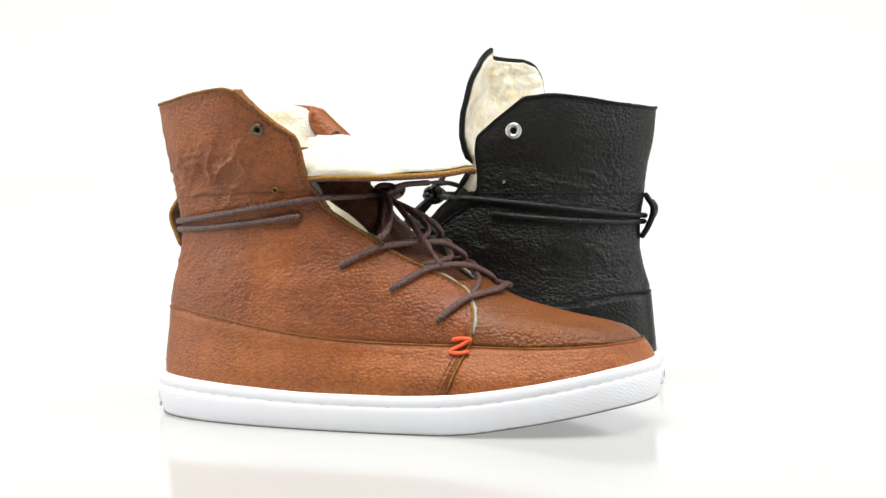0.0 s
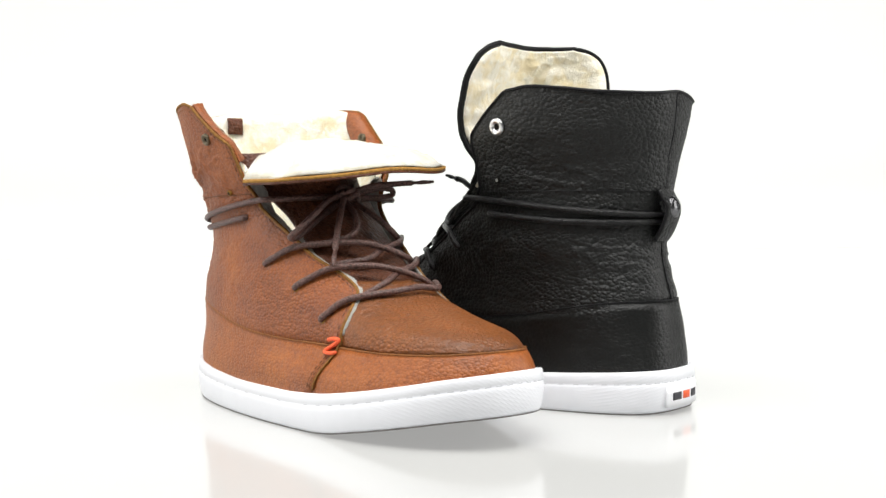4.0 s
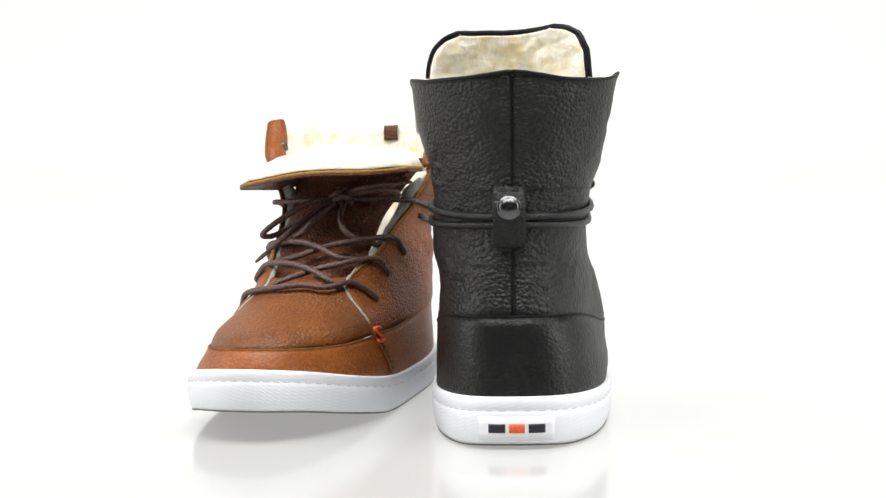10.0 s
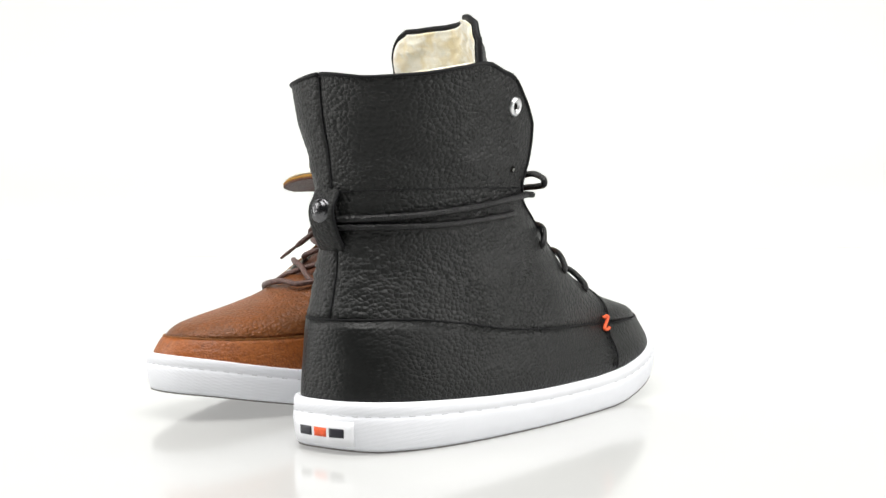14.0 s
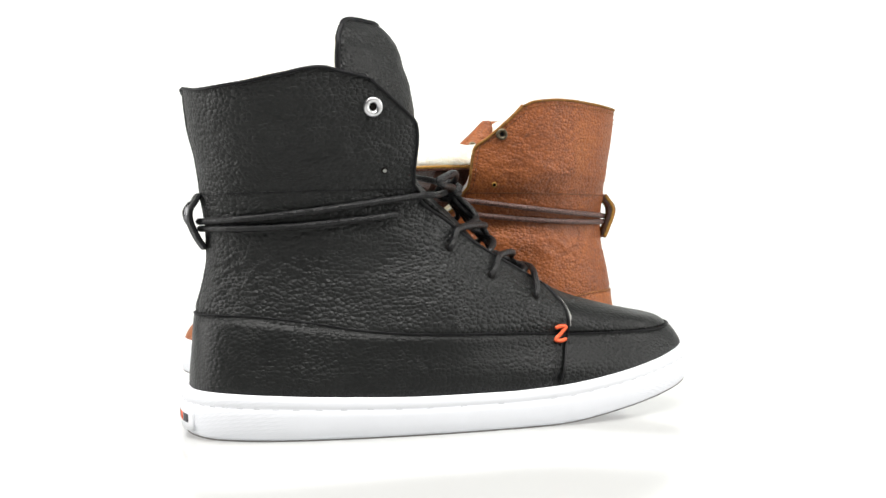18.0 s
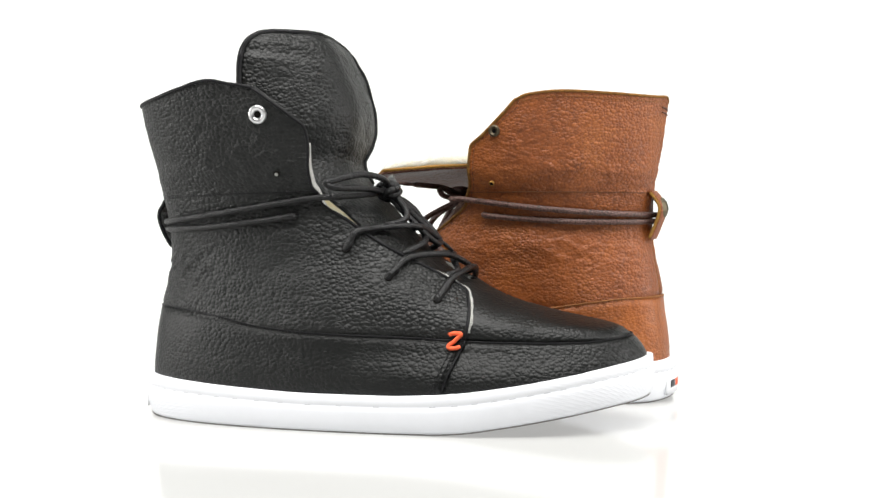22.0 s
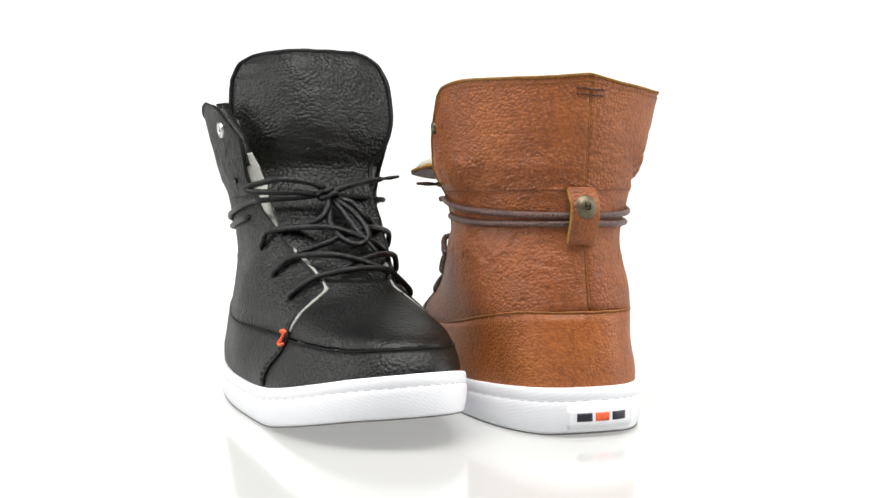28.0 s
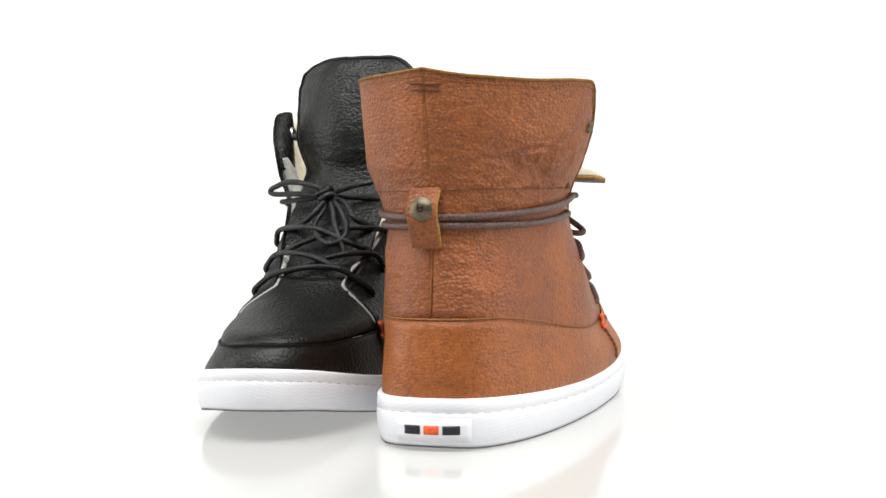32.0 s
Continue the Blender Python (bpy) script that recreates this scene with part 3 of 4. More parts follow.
            strip.append([form.point(form.edge(z) + d, z, left, lift) for d, lift in ((-6, -1.6), (-0.5, -1.5 + 1.9 * low_), (reach, -1.9 - 2.0 * up + 2.5 * low_), (reach + 1.0, -4 - 4 * up * tip + 3.4 * low_), (reach - 1, -5 - 6 * up * tip + 2 * low_))])
        m = mm(strip)
        if left:
            m = [r[::-1] for r in m]
        part("fleece_edge", sheet("fleece_edge", m, 0.002), M_FELT, shoe, "grey-white fleece edge")
    # back seam
    back = [form.lifted(z, math.pi, -0.15) * MM for z in np.linspace(67, form.rim(0, True), 24)]
    part("back_seam", tube("back_seam", back, 0.00045, 2, 6), look_["backseam"], shoe)

    # --- raw front edge of the heel band, orange tack, eyelets, rivets
    for left in (False, True):
        e = [form.point(band_front(z), z, left, 0.9) * MM for z in np.linspace(24, 50, 8)]
        part("band_edge", tube("band_edge", e, 0.0006, 2, 6), look_["rawedge"], shoe)
        for off in (3.0, 5.5):
            e = [form.point(band_front(z) - off, z, left, 1.0) * MM for z in np.linspace(25, 58 if off == 3 else 45, 30)]
            dashes("seam_stitch", e, edge_m, shoe)
        z0 = form.seam(199)
        tack = [form.point(198.5 + (x - 198.5) * spec["tack"], z0 + dz, left, 1.7) * MM for x, dz in ((193.5, 3.2), (198.5, 4.0), (203.5, 3.6), (202, 2.2), (197.5, -0.6), (194, -2.6), (193.6, -4.0), (198.5, -4.4), (203.5, -3.4))]
        part("tack_stitch", tube("tack_stitch", tack, 0.0011, 5, 8), M_ORANGE, shoe, "bright orange thread tack")
        for x, z in spec["eyes_left"] if left else spec["eyes_right"]:
            a = form.ang(z, x, left)
            m = facing(form.lifted(z, a, 0.75) * MM, form.normal(z, a))
            part("eyelet_hole", lathe("eyelet_hole", [(0.0025, -0.001), (0.0024, 0.0001), (0.0019, 0.0002), (0.0013, -0.001), (0.0, -0.0012)], 16, m), look_["rawhole"], shoe)
    for x, z, left in spec["rivets"]:
        a = form.ang(z, x, left)
        m = facing(form.lifted(z, a, 0.9) * MM, form.normal(z, a))
        R = spec["rivet_r"] * MM
        part("rivet", lathe("rivet", [(R, -0.001), (R, 0.0005), (R * 0.93, 0.0011), (R * 0.75, 0.0014), (R * 0.55, 0.0011), (R * 0.42, 0.0004), (R * 0.33, -0.001)], 32, m), look_["metal"], shoe, look_["rivet"])
        # flat dark disc paints the shade of the hole; nothing is cut
        part("rivet_hole_disc", lathe("rivet_hole_disc", [(R * 0.36, 0.0003), (0.0, 0.0002)], 20, m), M_HOLE, shoe)
        m2 = facing(form.lifted(z, a, -10.0) * MM, -form.normal(z, a))
        part("rivet_back", lathe("rivet_back", [(R, -0.001), (R, 0.0006), (R * 0.9, 0.001), (R * 0.4, 0.0008), (R * 0.3, -0.001)], 24, m2), look_["metal"], shoe)
    for x, z, left in spec["holes"]:
        a = form.ang(z, x, left)
        m = facing(form.lifted(z, a, 1.4) * MM, form.normal(z, a))
        part("punched_hole", lathe("punched_hole", [(0.0017, -0.001), (0.0017, 0.0002), (0.0011, 0.0004)], 16, m), look_["rawhole"], shoe)
        # flat disc instead of an opening: painted shade on brown, felt on black
        part("punched_core", lathe("punched_core", [(0.0014, 0.0003), (0.0, 0.0002)], 12, m), look_["core"], shoe)

    # --- heel patch with three printed bars
    def on_heel(y, z, lift):
        lo, hi = math.pi * 0.5, math.pi
        tgt = y - form.mid
        sg = 1 if tgt > 0 else -1
        for _ in range(30):
            md = (lo + hi) / 2
            if abs(sole_ring(md * sg, 0, form)[1] - form.mid) > abs(tgt):
                lo = md
            else:
                hi = md
        x, yy = sole_ring(lo * sg, lift, form)
        return (x - 0.02 * (z - 11), y, z)

    def patch(name, y0, y1, z0, z1, lift, mat, nc=14, parent=shoe, lab=""):
        rows = [[on_heel(y0 + (y1 - y0) * j / nc, z0 + (z1 - z0) * i / 3, lift) for j in range(nc + 1)] for i in range(4)]
        return part(name, sheet(name, mm([r[::-1] for r in rows]), 0.0012), mat, parent, lab)

    c = spec["patch"]
    hp = patch("heel_patch", c - 19, c + 19, 4.5, 16.5, 0.3, M_PATCH, 20, shoe, "white rubber heel patch with dark and orange bars")
    patch("printed_bar", c + 5.8, c + 14.2, 8.6, 13.0, 0.5, M_INK, 6, hp, "dark printed bar")
    patch("printed_bar", c - 3.9, c + 3.9, 8.6, 13.0, 0.5, M_ORANGE, 6, hp, "orange printed bar")
    patch("printed_bar", c - 14.2, c - 5.8, 8.6, 13.0, 0.5, M_INK, 6, hp, "dark printed bar")

    # --- pull tab at the back with its stud
    yc = form.mid + spec["tab_y"]
    tb = spec["tab_in"]
    prof = spline([(form.xb(130) - 1, 0, 130), (form.xb(129) - 2.5, 0, 128.6), (0.5 + tb, 0, 126.5), (-2.2 + tb, 0, 122), (-2.2 + tb, 0, 116.5), (0.5 + tb, 0, 109.5), (4.8 + tb * 0.5, 0, 104.5), (form.xb(102) - 1.2, 0, 101.5)], 4)
    rows = [[(p[0] + 0.02 * dy * dy, yc + dy, p[2]) for dy in (7.2, 6.8, 3.5, 0, -3.5, -6.8, -7.2)] for p in prof]
    tab = part("pull_tab", sheet("pull_tab", mm([r[::-1] for r in rows][::-1]), 0.0018), look_["tab"], shoe, look_["tab_label"])
    for dy in (7.2, -7.2):
        part("tab_edge", tube("tab_edge", [((p[0] + 0.6) * MM, (yc + dy) * MM, p[2] * MM) for p in prof], 0.0011, 1, 6), look_["tabedge"], tab)
    for k in range(5):
        z = 104.3
        part("tab_stitch", tube("tab_stitch", [((4.3 + tb * 0.5) * MM, (yc - 5 + 2.1 * k) * MM, z * MM), ((4.2 + tb * 0.5) * MM, (yc - 3.8 + 2.1 * k) * MM, z * MM)], 0.0005, 2, 5), edge_m, tab)
    m = facing(((-2.0 + tb) * MM, yc * MM, 0.1205), (-1, 0, 0.12))
    stud = part("stud", lathe("stud", [(0.0062, -0.0005), (0.0064, 0.0006), (0.0062, 0.0012), (0.0055, 0.0019), (0.0050, 0.0019), (0.0046, 0.0024), (0.0036, 0.0030), (0.0020, 0.0034), (0.0, 0.0035)], 32, m), look_["stud"], tab, look_["stud_label"])
    for dx, dy, w, h in ((-0.0012, 0.0006, 0.0005, 0.0034), (0.0014, 0.0, 0.0005, 0.0026), (0.0002, 0.0002, 0.0022, 0.0005), (0.0004, -0.0016, 0.0024, 0.0005)):
        part("stud_mark", block("stud_mark", w, h, 0.0006, m @ pose(dx, dy, 0.0033), 0.0001), look_["mark"], stud)

    # --- laces
    LR = 0.00185

    def lace(name, pts, n=6, r=LR, lab=""):
        return part(name, tube(name, [np.asarray(p) * MM for p in pts], r, n, 10), lacem, shoe, lab)

    er, el = spec["eyes_right"], spec["eyes_left"]

    def eye(i, left, lift=0.6):
        x, z = (el if left else er)[i]
        return form.point(x, z, left, lift)

    def over(i, left, lift=3.4):
        """Where the cord climbs over the edge of the quarter."""
        x, z = (el if left else er)[i]
        z2 = z + 9
        return form.point(form.edge(z2) - 2, z2, left, lift)

    def mid(z, y, lift):
        p = form.top(z, lift)
        return np.array((p[0] - abs(y) * 0.12, p[1] + y, p[2]))

    def rise(i, left):
        p, q = eye(i, left, 2.4), over(i, left, 3.2)
        return [eye(i, left, -0.5), eye(i, left, 1.6), p * 0.72 + q * 0.28 + form.normal(80, -1.2 if not left else 1.2) * 0.5, q]

    def tuck(z, left, dy=30):
        p = form.point(form.edge(z) + 2, z, left, -0.8)
        return p

    zt = er[0][1] + 10
    lace("lace", rise(0, False) + [mid(zt + 3.5, -14, 2.6), mid(zt + 4.5, 2, 3.4), mid(zt + 3.5, 16, 2.8)] + rise(0, True)[::-1], 7)
    for i in (1, 2):
        z1 = er[i][1] + 7.5
        lace("lace", rise(i, False) + [mid(z1 + 3, -15, 2.6), mid(z1 - 0.5, 1, 2.6), mid(z1 - 6, 15, 1.4), tuck(er[i - 1][1] + 13, True)], 7)
        lace("lace", rise(i, True) + [mid(z1 + 3, 16, 1.2), mid(z1 + 0.5, 2, 0.0), mid(z1 - 5, -13, 0.4), tuck(er[i - 1][1] + 13, False)], 7)
    K = np.array(spec["knot"])
    z1 = er[2][1] + 18
    lace("lace", [tuck(er[2][1] + 10, False), mid(z1 - 3, -15, 2.2), mid(z1 + 8, -6, 2.6), K + (-1, -2, -2)], 7)
    lace("lace", [tuck(er[2][1] + 9, True), mid(z1 - 3, 17, 2.0), mid(z1 + 7, 9, 2.4), K + (-1, 2, -2)], 7)
    # the cord wound round the ankle through the tab, above and below
    hi, lo_ = [K + (0, -2, -1)], []
    for left in (False, True):
        side = []
        lo1 = []
        for x, z in ((120, 128.5), (100, 126.0), (80, 123.3), (58, 120.6), (36, 118.3), (18, 116.8), (9.5, 116.2)):
            side.append(form.point(x, z, left, 2.6))
        for x, z in ((106, 118.0), (104, 117.8), (90, 116.2), (58, 113.4), (36, 112.4), (18, 112.0), (9.8, 112.0)):
            lo1.append(form.point(x, z, left, 2.3 if x < 105.5 else -0.5))
        if left:
            hi += [np.array((3.4 + 0.9 * tb, form.mid, 116.0))] + side[::-1]
            lo_ += [np.array((4.2 + 0.9 * tb, form.mid, 112.0))] + lo1[::-1]
        else:
            hi += [form.point(128, 128.6, False, 3.2)] + side
            lo_ += lo1
    hi += [form.point(128, 128.6, True, 3.2), K + (0, 2, -1)]
    lace("ankle_lace", hi, 4, LR)
    lace("ankle_lace", lo_, 4, LR)
    # knot, bow loops and ends
    for k, (dx, dy, dz, rx, rz) in enumerate(((0, 0, 0, 20, 0), (1.5, 2.0, -2.0, 65, 40), (2.5, -1.5, 1.0, -50, -35), (3.0, 0.5, -0.5, 100, 75))):
        ringp = []
        for j in range(13):
            an = 2 * math.pi * j / 12
            v = Euler((radians(rx), 0, radians(rz))).to_matrix() @ Vector((5.0 * math.cos(an), 1.3 * math.sin(2 * an), 5.0 * math.sin(an)))
            ringp.append(K + np.array((dx, dy, dz)) + np.array(v))
        lace("knot", ringp, 3)
    for loop in spec["loops"]:
        lace("bow_loop", [K] + [np.array(p) for p in loop] + [K + (1, 0, -1)], 6)
    for end in spec["ends"]:
        pts = [K] + [np.array(p) for p in end]
        lace("lace_end", pts, 6)
        d = pts[-1] - pts[-2]
        d = d / np.linalg.norm(d)
        part("aglet", tube("aglet", [(pts[-1] - d * 1) * MM, (pts[-1] + d * 13) * MM], 0.0014, 2, 8), look_["aglet"], shoe)

    # --- tongue
    def tongue_row(cx, cz, half, bow, ymid, nx, nz, lift, n=44):
        r = []
        for j in range(n + 1):
            w = j / n * 2 - 1
            bw = bow * (spec["bow_left"] if w > 0 else spec["bow_right"])
            p = np.array((cx - bw * abs(w) ** 2.2, ymid * min(1, max(0, (cz - 110) / 50)) - inward(cx) * 0.8 + half * w, cz))
            tilt = bw * 2.0 * w / max(half, 1)
            nn = np.array((nx, nx * tilt * 0.9, nz))
            nn = nn / np.linalg.norm(nn)
            fold = 1 - 2 * abs(noise.noise(Vector((p[1] * 0.03, 1.7, p[2] * 0.11 + p[1] * 0.02))))
            top = math.exp(-((p[2] - 214) / 9) ** 2) + 0.5 * math.exp(-((p[2] - 160) / 14) ** 2)
            r.append(p + nn * (lift + 0.9 * fbm(p, 0.06, 2) + 1.1 * fold * top))
        return r

    tp = spline([np.array(p) for p in spec["tongue"]], 9)  # x, z, half width, bow
    outer, inner, deep = [], [], []
    for i, (cx, cz, half, bow) in enumerate(tp):
        d = tp[min(i + 1, len(tp) - 1)] - tp[max(i - 1, 0)]
        nx, nz = d[1], -d[0]
        ln = math.hypot(nx, nz)
        nx, nz = nx / ln, nz / ln
        outer.append(tongue_row(cx, cz, half, bow, spec["tongue_mid"], nx, nz, 0.0))
        inner.append(tongue_row(cx, cz, half - 0.8, bow, spec["tongue_mid"], nx, nz, -2.5))
        deep.append(tongue_row(cx, cz, half - 0.8, bow, spec["tongue_mid"], nx, nz, -8.5))
    tongue = part("tongue", sheet("tongue", mm(outer), 0.002), look_["tongue"], shoe, look_["tongue_label"])
    if spec["upright"]:
        cut = len(outer) * 2 // 5
        fl = []
        last = len(tp) - 1
        for i in range(cut, last + 1):
            r = []
            for j in range(len(inner[i])):
                w = j / (len(inner[i]) - 1) * 2 - 1
                full = min(1, (1 - abs(w)) * 4) ** 0.5 * min(1, (last - i) / 16) ** 0.7
                a, b = np.array(inner[i][j]), np.array(deep[i][j])
                k = full * (0.75 + 0.40 * fbm(a, 0.045, 2) + 0.22 * fbm(a, 0.13, 2))
                r.append(a + (b - a) * k)
            fl.append(r)
        part("tongue_fleece", sheet("tongue_fleece", mm([r[::-1] for r in fl]), 0.0006), M_FLEECE, tongue, "cream fleece back of the tongue")
        rim = [r[0] for r in outer[cut:]] + list(outer[-1][1:-1]) + [r[-1] for r in outer[cut:]][::-1]
        part("tongue_binding", tube("tongue_binding", [np.array(p) * MM for p in rim], 0.0016, 1, 8), edge_m, tongue)
    else:
        # folded flap: hide below, pile above
        def flap(u, w, lift):
            y = 57 * w * (0.74 + 0.26 * min(1, 2.6 * u))
            x = 104 + (88 - (34 if w < 0 else 21) * abs(w) ** 2.6) * u
            zc = 156 - 12.5 * u ** 1.2
            ze = 139.5 - 1.5 * u if w < 0 else 150 - 2 * u
            z = zc + (ze - zc) * abs(w) ** 1.8 + 1.0 * math.sin(y * 0.08 + 1) * u
            return np.array((x, y, z + lift))
        nu, nw = 22, 40
        low = [[flap(i / nu, j / nw * 2 - 1, 0) for j in range(nw + 1)] for i in range(nu + 1)]
        fl = part("flap", sheet("flap", mm([r[::-1] for r in low]), 0.0022), look_["tongue"], tongue, "folded-down brown leather tongue flap")
        up = []
        for i in range(nu + 1):
            r = []
            for j in range(nw + 1):
                w, u = j / nw * 2 - 1, i / nu
                e = min(1, (1 - abs(w)) * 5) ** 0.5 * min(1, (1 - u) * 6 + 0.02) ** 0.5
                p = flap(u, w, 0)
                h = 1.0 + e * (9.0 + 3 * math.sin(u * 3.1) + 2.2 * fbm(p, 0.07)) * (1 - 0.25 * u)
                r.append(p + np.array((-2.5 * (1 - u), 0, h)))
            up.append(r)
        part("flap_fleece", sheet("flap_fleece", mm([r[::-1] for r in up]), 0.0008), M_FLEECE2, fl, "thick pale cream fleece on the folded flap")
        rim = [r[0] for r in low[2:]] + list(low[-1][1:-1]) + [r[-1] for r in low[2:]][::-1]
        part("flap_edge", tube("flap_edge", [(np.array(p) + (0.3, 0, -0.2)) * MM for p in rim], 0.0012, 1, 8), M_RAW, fl, "raw yellow-brown hide edge")
        part("flap_seam", tube("flap_seam", [(np.array(p) + (0.6, 0, -1.7)) * MM for p in rim], 0.0009, 1, 8), M_BROWN_T, fl)
        # woven label inside the collar, tacks on the outside
        rows = [[form.lifted(z, math.pi - a, -8.2 if 178 < z < 186 else -7.4) for a in np.linspace(-0.10, 0.20, 6)] for z in np.linspace(175.5, 187, 6)]
        part("woven_label", sheet("woven_label", mm(rows), 0.001), M_BROWN_T, shoe, "small dark brown woven label")
        for z in (179.5, 182.5):
            e = [form.lifted(z + 0.5 * math.sin(9 * a), math.pi - a, 0.7) * MM for a in np.linspace(-0.16, 0.16, 12)]
            part("tack_seam", tube("tack_seam", e, 0.0006, 2, 5), M_BROWN_T, shoe)
    return shoe


BROWN = Form(
    back=[1.5, 0.7, 1.8, 3.6, 4.6, 6.9, 9.4, 10.2, 9.0, 6.5, 2.2, -1.0],
    right=[57, 57.5, 54, 53, 51.2, 49.2, 46.6, 46.2, 49, 57, 65, 72.5],
    left=[49, 49, 48, 47.8, 48, 48.3, 48.6, 46.8, 50, 58, 59.5, 61.5],
    place_left=[185, 150, 112, 88, 78, 78],
    full_right=[2.5, 2.5, 2.6, 1.75, 1.75], full_left=[3.0, 2.75, 2.35, 1.7, 1.75], hollow=(4.0, -3.0),
    seam=([-5, 12, 30, 60, 95, 128, 161, 190, 240, 269, 290], [65, 65, 63, 58.5, 53.5, 50.3, 48.3, 47.5, 46.2, 47, 48.6]),
    edge=([45, 61, 74, 83, 94.5, 104, 115, 126, 130, 137, 147, 160, 167, 181, 188], [203, 204, 198, 185, 162, 148, 131, 118, 117, 113, 112, 110, 101, 85, 78]),
    rim_right=[190, 186, 185, 187, 188, 186], rim_left=[190, 189, 190, 191.5, 190, 187])
BLACK = Form(
    back=[-0.2, 0.1, 1.4, 2.2, 3.3, 7.0, 9.8, 9.6, 7.2, 5.2, 0.4, -2.5],
    right=[57, 58.5, 55.5, 54.5, 52, 47.2, 42.8, 42, 43.5, 50, 54.5, 60.5],
    left=[45, 45.5, 46, 46, 44.5, 43.5, 45.5, 44.8, 42.5, 45, 51.5, 54.7],
    place_left=[165, 158, 135, 95, 78, 78],
    full_right=[2.65, 2.65, 2.25, 2.05, 2.7], full_left=[3.2, 3.0, 2.75, 1.8, 2.15], hollow=(6.5, -4.0),
    seam=([-5, 12, 42, 73, 103, 150, 196, 228, 265, 280, 290], [66, 65.6, 61.7, 57, 54.4, 52.3, 50, 49, 48.4, 49.6, 50.6]),
    edge=([45, 61, 74, 83, 94.5, 104, 115, 126, 130, 135, 143, 158, 166, 173, 184, 194.5], [203, 205, 201, 187.5, 166, 150, 135, 120, 119, 115.5, 115, 116, 115, 108, 94, 80]),
    rim_right=[188, 184.5, 186, 190.5, 194, 189], rim_left=[188, 186, 187, 190.5, 192.5, 191])
SPEC_BROWN = dict(
    crumple=((-1, 44, 144, 32, 15, 4.2), (-1, 95, 150, 30, 25, 1.6), (1, 60, 100, 45, 20, 1.5), (-1, 20, 100, 25, 20, 1.4), (1, 20, 140, 25, 12, 1.5), (1, 90, 160, 35, 18, 0.9)),
    felt_top=141, tab_in=4.5, tab_y=2.6, tack=1.0,
    upright=False, tongue_mid=3.0, bow_left=1.0, bow_right=1.0, knot=(139, 5.0, 131),
    tongue=((212, 68.5, 24, 6), (196, 77.5, 27, 8), (178, 89, 29, 9), (160, 105, 31, 11), (145, 120, 33, 13), (131, 136, 38, 22), (124, 149, 44, 30), (116, 157, 50, 34)),
    loops=(((147, -12, 128), (154, -28, 119), (156, -41, 110), (154, -44.5, 106), (151, -37, 106.5), (146, -20, 116)),
           ((142, 18, 133), (141, 30, 135), (140, 40, 134), (137, 41, 130.5), (138, 22, 129))),
    ends=(((151, -6, 124), (166, -20, 110), (178, -30.5, 98)), ((146, 20, 136), (152, 36, 137.5), (156, 45, 138))),
    wrinkle=1.3, patch=0.0,
                  eyes_right=((186, 61), (160.4, 77.5), (132, 90.5)), eyes_left=((183, 67), (160, 81), (135, 94)),
                  rivets=((89.7, 165.5, False), (92.7, 169, True)), holes=((93.7, 133.4, False), (96.8, 137.6, True)), rivet_r=3.7)
SPEC_BLACK = dict(
    crumple=((-1, 20, 88, 40, 14, 2.0), (1, 40, 140, 40, 14, 1.8), (1, 30, 90, 40, 16, 1.6), (1, 100, 95, 35, 20, 1.2), (-1, 95, 150, 30, 22, 1.3), (-1, 60, 170, 40, 14, 0.9)),
    felt_top=158, tab_in=3.0, tab_y=2.0, tack=0.66,
    upright=True, tongue_mid=4.5, bow_left=0.08, bow_right=0.94, knot=(147.5, -3.0, 132),
    tongue=((212, 68.5, 24, 6), (196, 77.5, 27, 8), (178, 89, 29, 9), (161, 104, 31, 11), (147, 119, 32, 13), (132, 134, 33, 16), (123.5, 149, 33.5, 28), (127, 162, 40.3, 42), (129.5, 173, 45, 50), (128, 186, 46.8, 56), (123, 203, 46.3, 52), (117, 215, 43, 44), (112, 222, 36, 34), (108, 225, 27.5, 22)),
    loops=(((150, -12, 138), (143, -30, 141), (132, -44, 138.0), (127, -48.5, 135.8), (132, -44, 133.5), (144, -24, 133)),
           ((156, -4, 122), (166, -7, 113), (173, -3, 105), (177, 5, 101), (175, 13, 104), (168, 14, 112), (158, 7, 123))),
    ends=(((148, 12, 137), (142, 26, 140), (139, 38, 141.5)), ((157, 2, 123), (168, 7, 111.5), (176, 12, 103))),
    wrinkle=0.9, patch=2.5,
                  eyes_right=((187, 71), (159.7, 83.5), (135.4, 99.6)), eyes_left=((187, 70), (160, 83.5), (135, 98)),
                  rivets=((89.7, 174.6, False), (91.6, 170.6, True)), holes=((97.4, 142, False), (98.3, 139, True)), rivet_r=5.2)

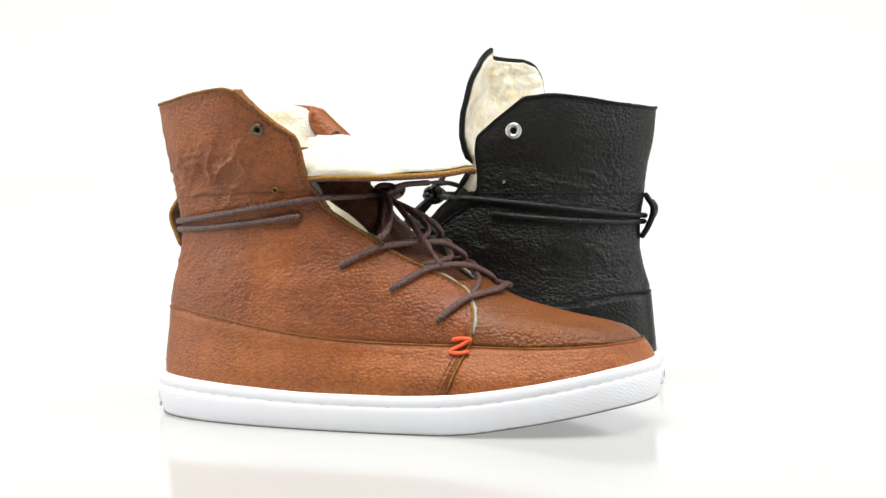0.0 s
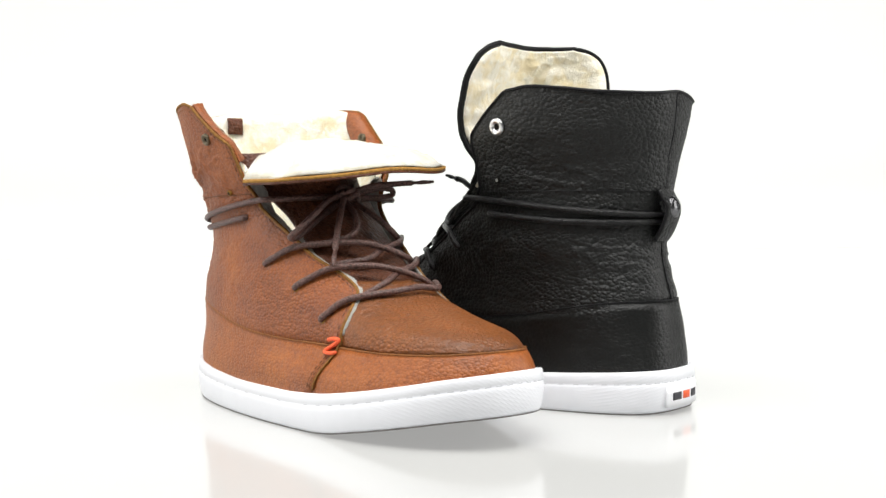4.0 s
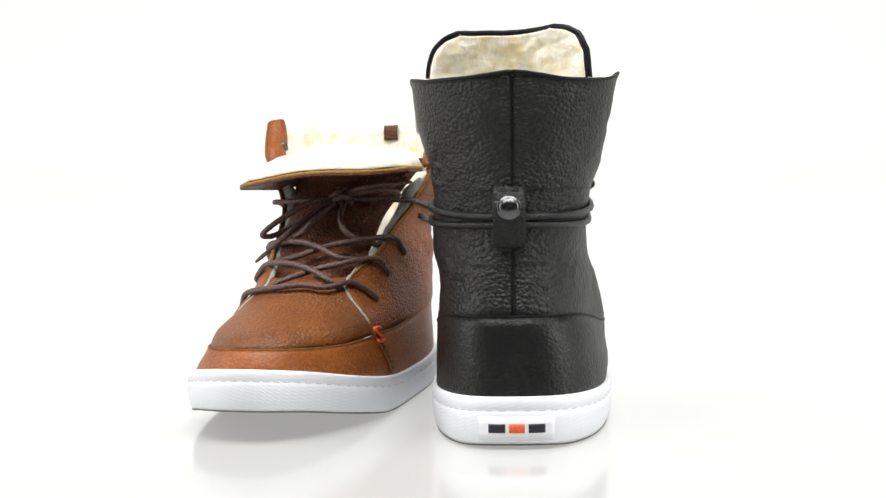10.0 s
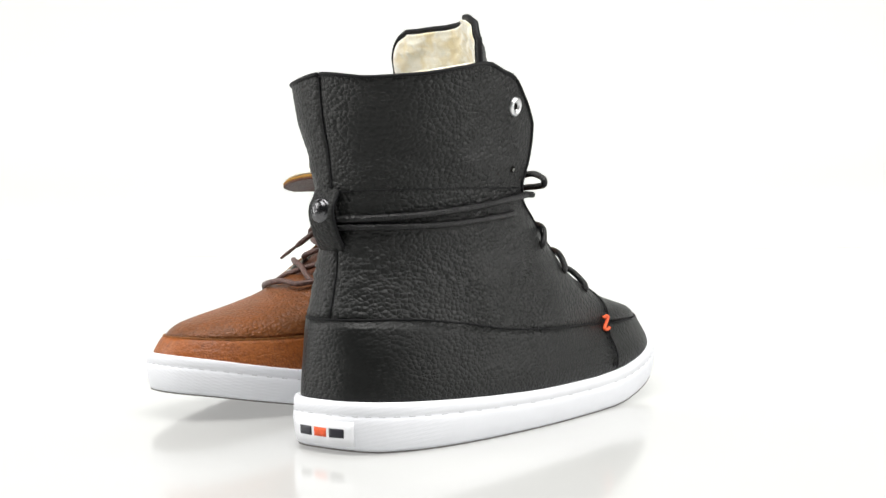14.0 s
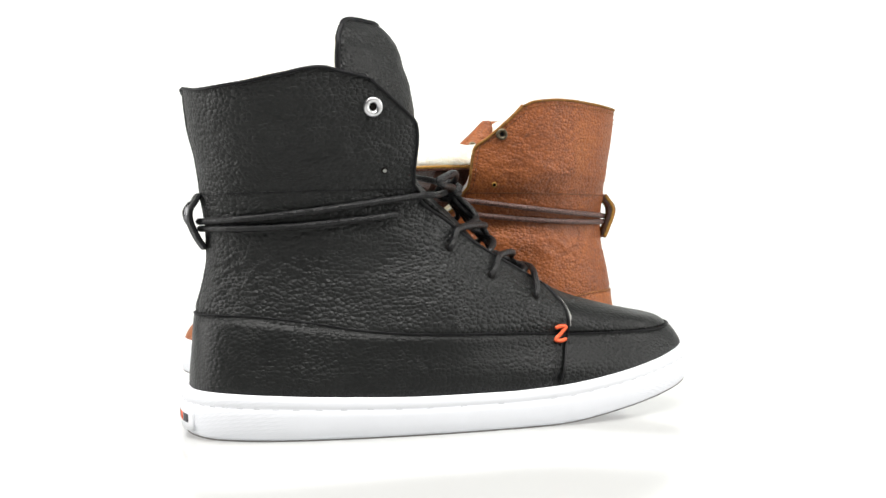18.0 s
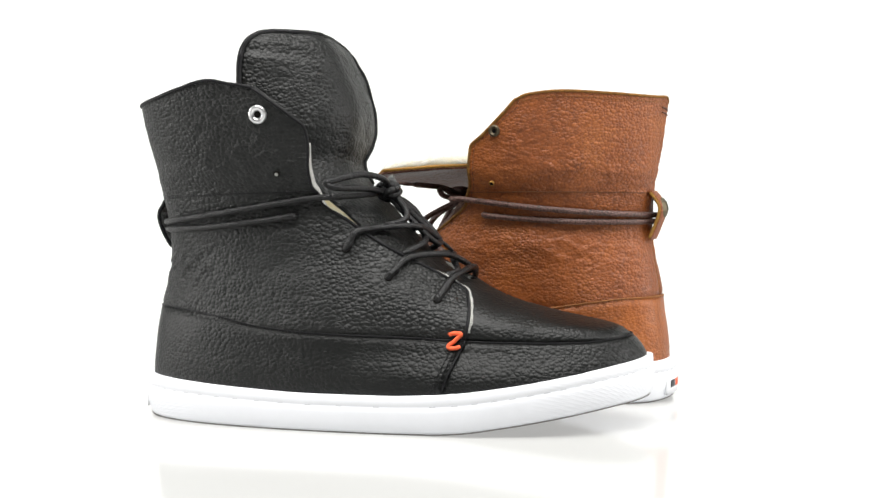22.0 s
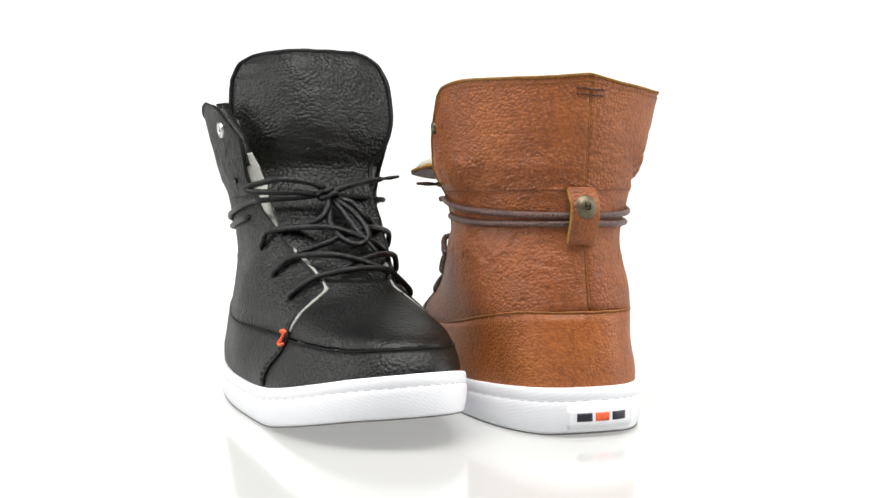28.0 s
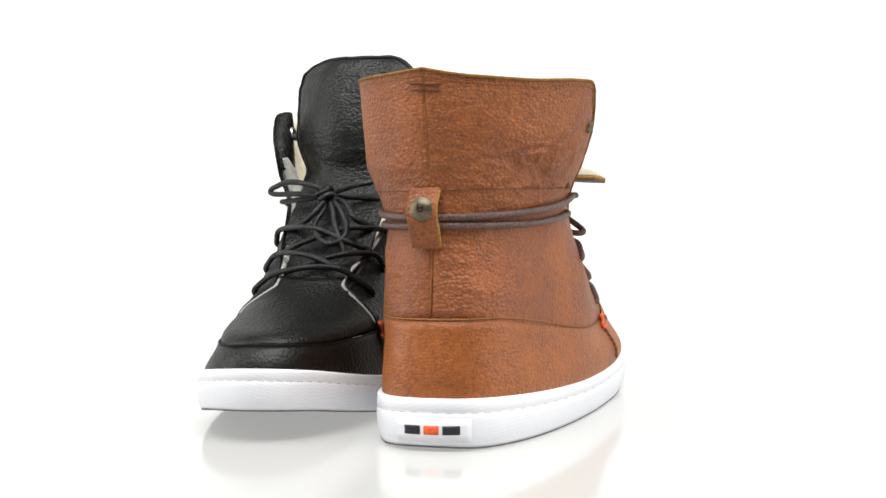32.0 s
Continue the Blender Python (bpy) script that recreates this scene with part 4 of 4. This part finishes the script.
LOOK_BROWN = dict(backseam=M_SEAM_BR, rim=M_RAW2, rim_r=0.0009, stitched=True, core=M_HOLE, mark=M_HOLE, seam=M_SEAM_BR, hide=M_BROWN, lower=M_BROWN_BAND, vamp=M_BROWN_VAMP, tongue=M_BROWN_T, lace=M_LACE_BR, edge=M_BROWN_EDGE, rawedge=M_RAW2, metal=M_BRASS,
                  band="cognac leather heel band", toe="scuffed cognac leather toe band", vamp_label="creased brown leather vamp",
                  edge_r=0.0010, tabedge=M_RAW, rivet="aged brass rivet", rawhole=M_RAW, tab=M_BROWN, tab_label="brown leather pull tab", stud=M_BRASS, stud_label="aged brass stud", aglet=M_LACE_BR, tongue_label="dark brown leather tongue")
LOOK_BLACK = dict(backseam=M_BLACK_EDGE, rim=M_BLACK_EDGE, rim_r=0.0011, stitched=False, core=M_FELT, mark=M_BLACK_EDGE, seam=M_BLACK_EDGE, hide=M_BLACK, lower=M_BLACK_BAND, vamp=M_BLACK_BAND, tongue=M_BLACK, lace=M_LACE_BK, edge=M_BLACK_EDGE, rawedge=M_BLACK_EDGE, metal=M_STEEL,
                  band="smooth black leather heel band", toe="black leather toe band", vamp_label="black leather vamp",
                  edge_r=0.0010, tabedge=M_BLACK_EDGE, rivet="nickel rivet", rawhole=M_HOLE, tab=M_BLACK, tab_label="black leather pull tab", stud=M_GUN, stud_label="gunmetal stud", aglet=M_LACE_BK, tongue_label="tall black leather tongue")

BASE_BROWN = pose(-0.1559, -0.0176, 0.0, 0, 0, -15.5)
BASE_BLACK = pose(0.1566, 0.0425, 0.0, 0, 0, 174.12)

brown = build_shoe("high_top_shoe", BROWN, BASE_BROWN, LOOK_BROWN, "cognac pebbled leather high-top shoe with folded fleece tongue and white sole", SPEC_BROWN)
black = build_shoe("high_top_shoe", BLACK, BASE_BLACK, LOOK_BLACK, "black pebbled leather high-top shoe with upright fleece tongue and white sole", SPEC_BLACK)


# ------------------------------------------------------------------ the turning of the table
TURN = ((0, 0.0), (2, 17.1), (3.5, 29.9), (5.5, 47.1), (7, 60.25), (9, 77.7), (11, 95.05), (13, 112.1), (14.5, 124.8), (16.5, 142.1),
        (18, 154.9), (20, 171.6), (22, 188.25), (24, 205.0), (25.5, 217.6), (27.5, 234.7), (29, 247.6), (30.5, 260.5), (32, 273.4))


def motions():
    for shoe, base in ((brown, BASE_BROWN), (black, BASE_BLACK)):
        walk(shoe, [(t, pose(0, 0, 0, 0, 0, -a) @ base) for t, a in TURN])


motions()
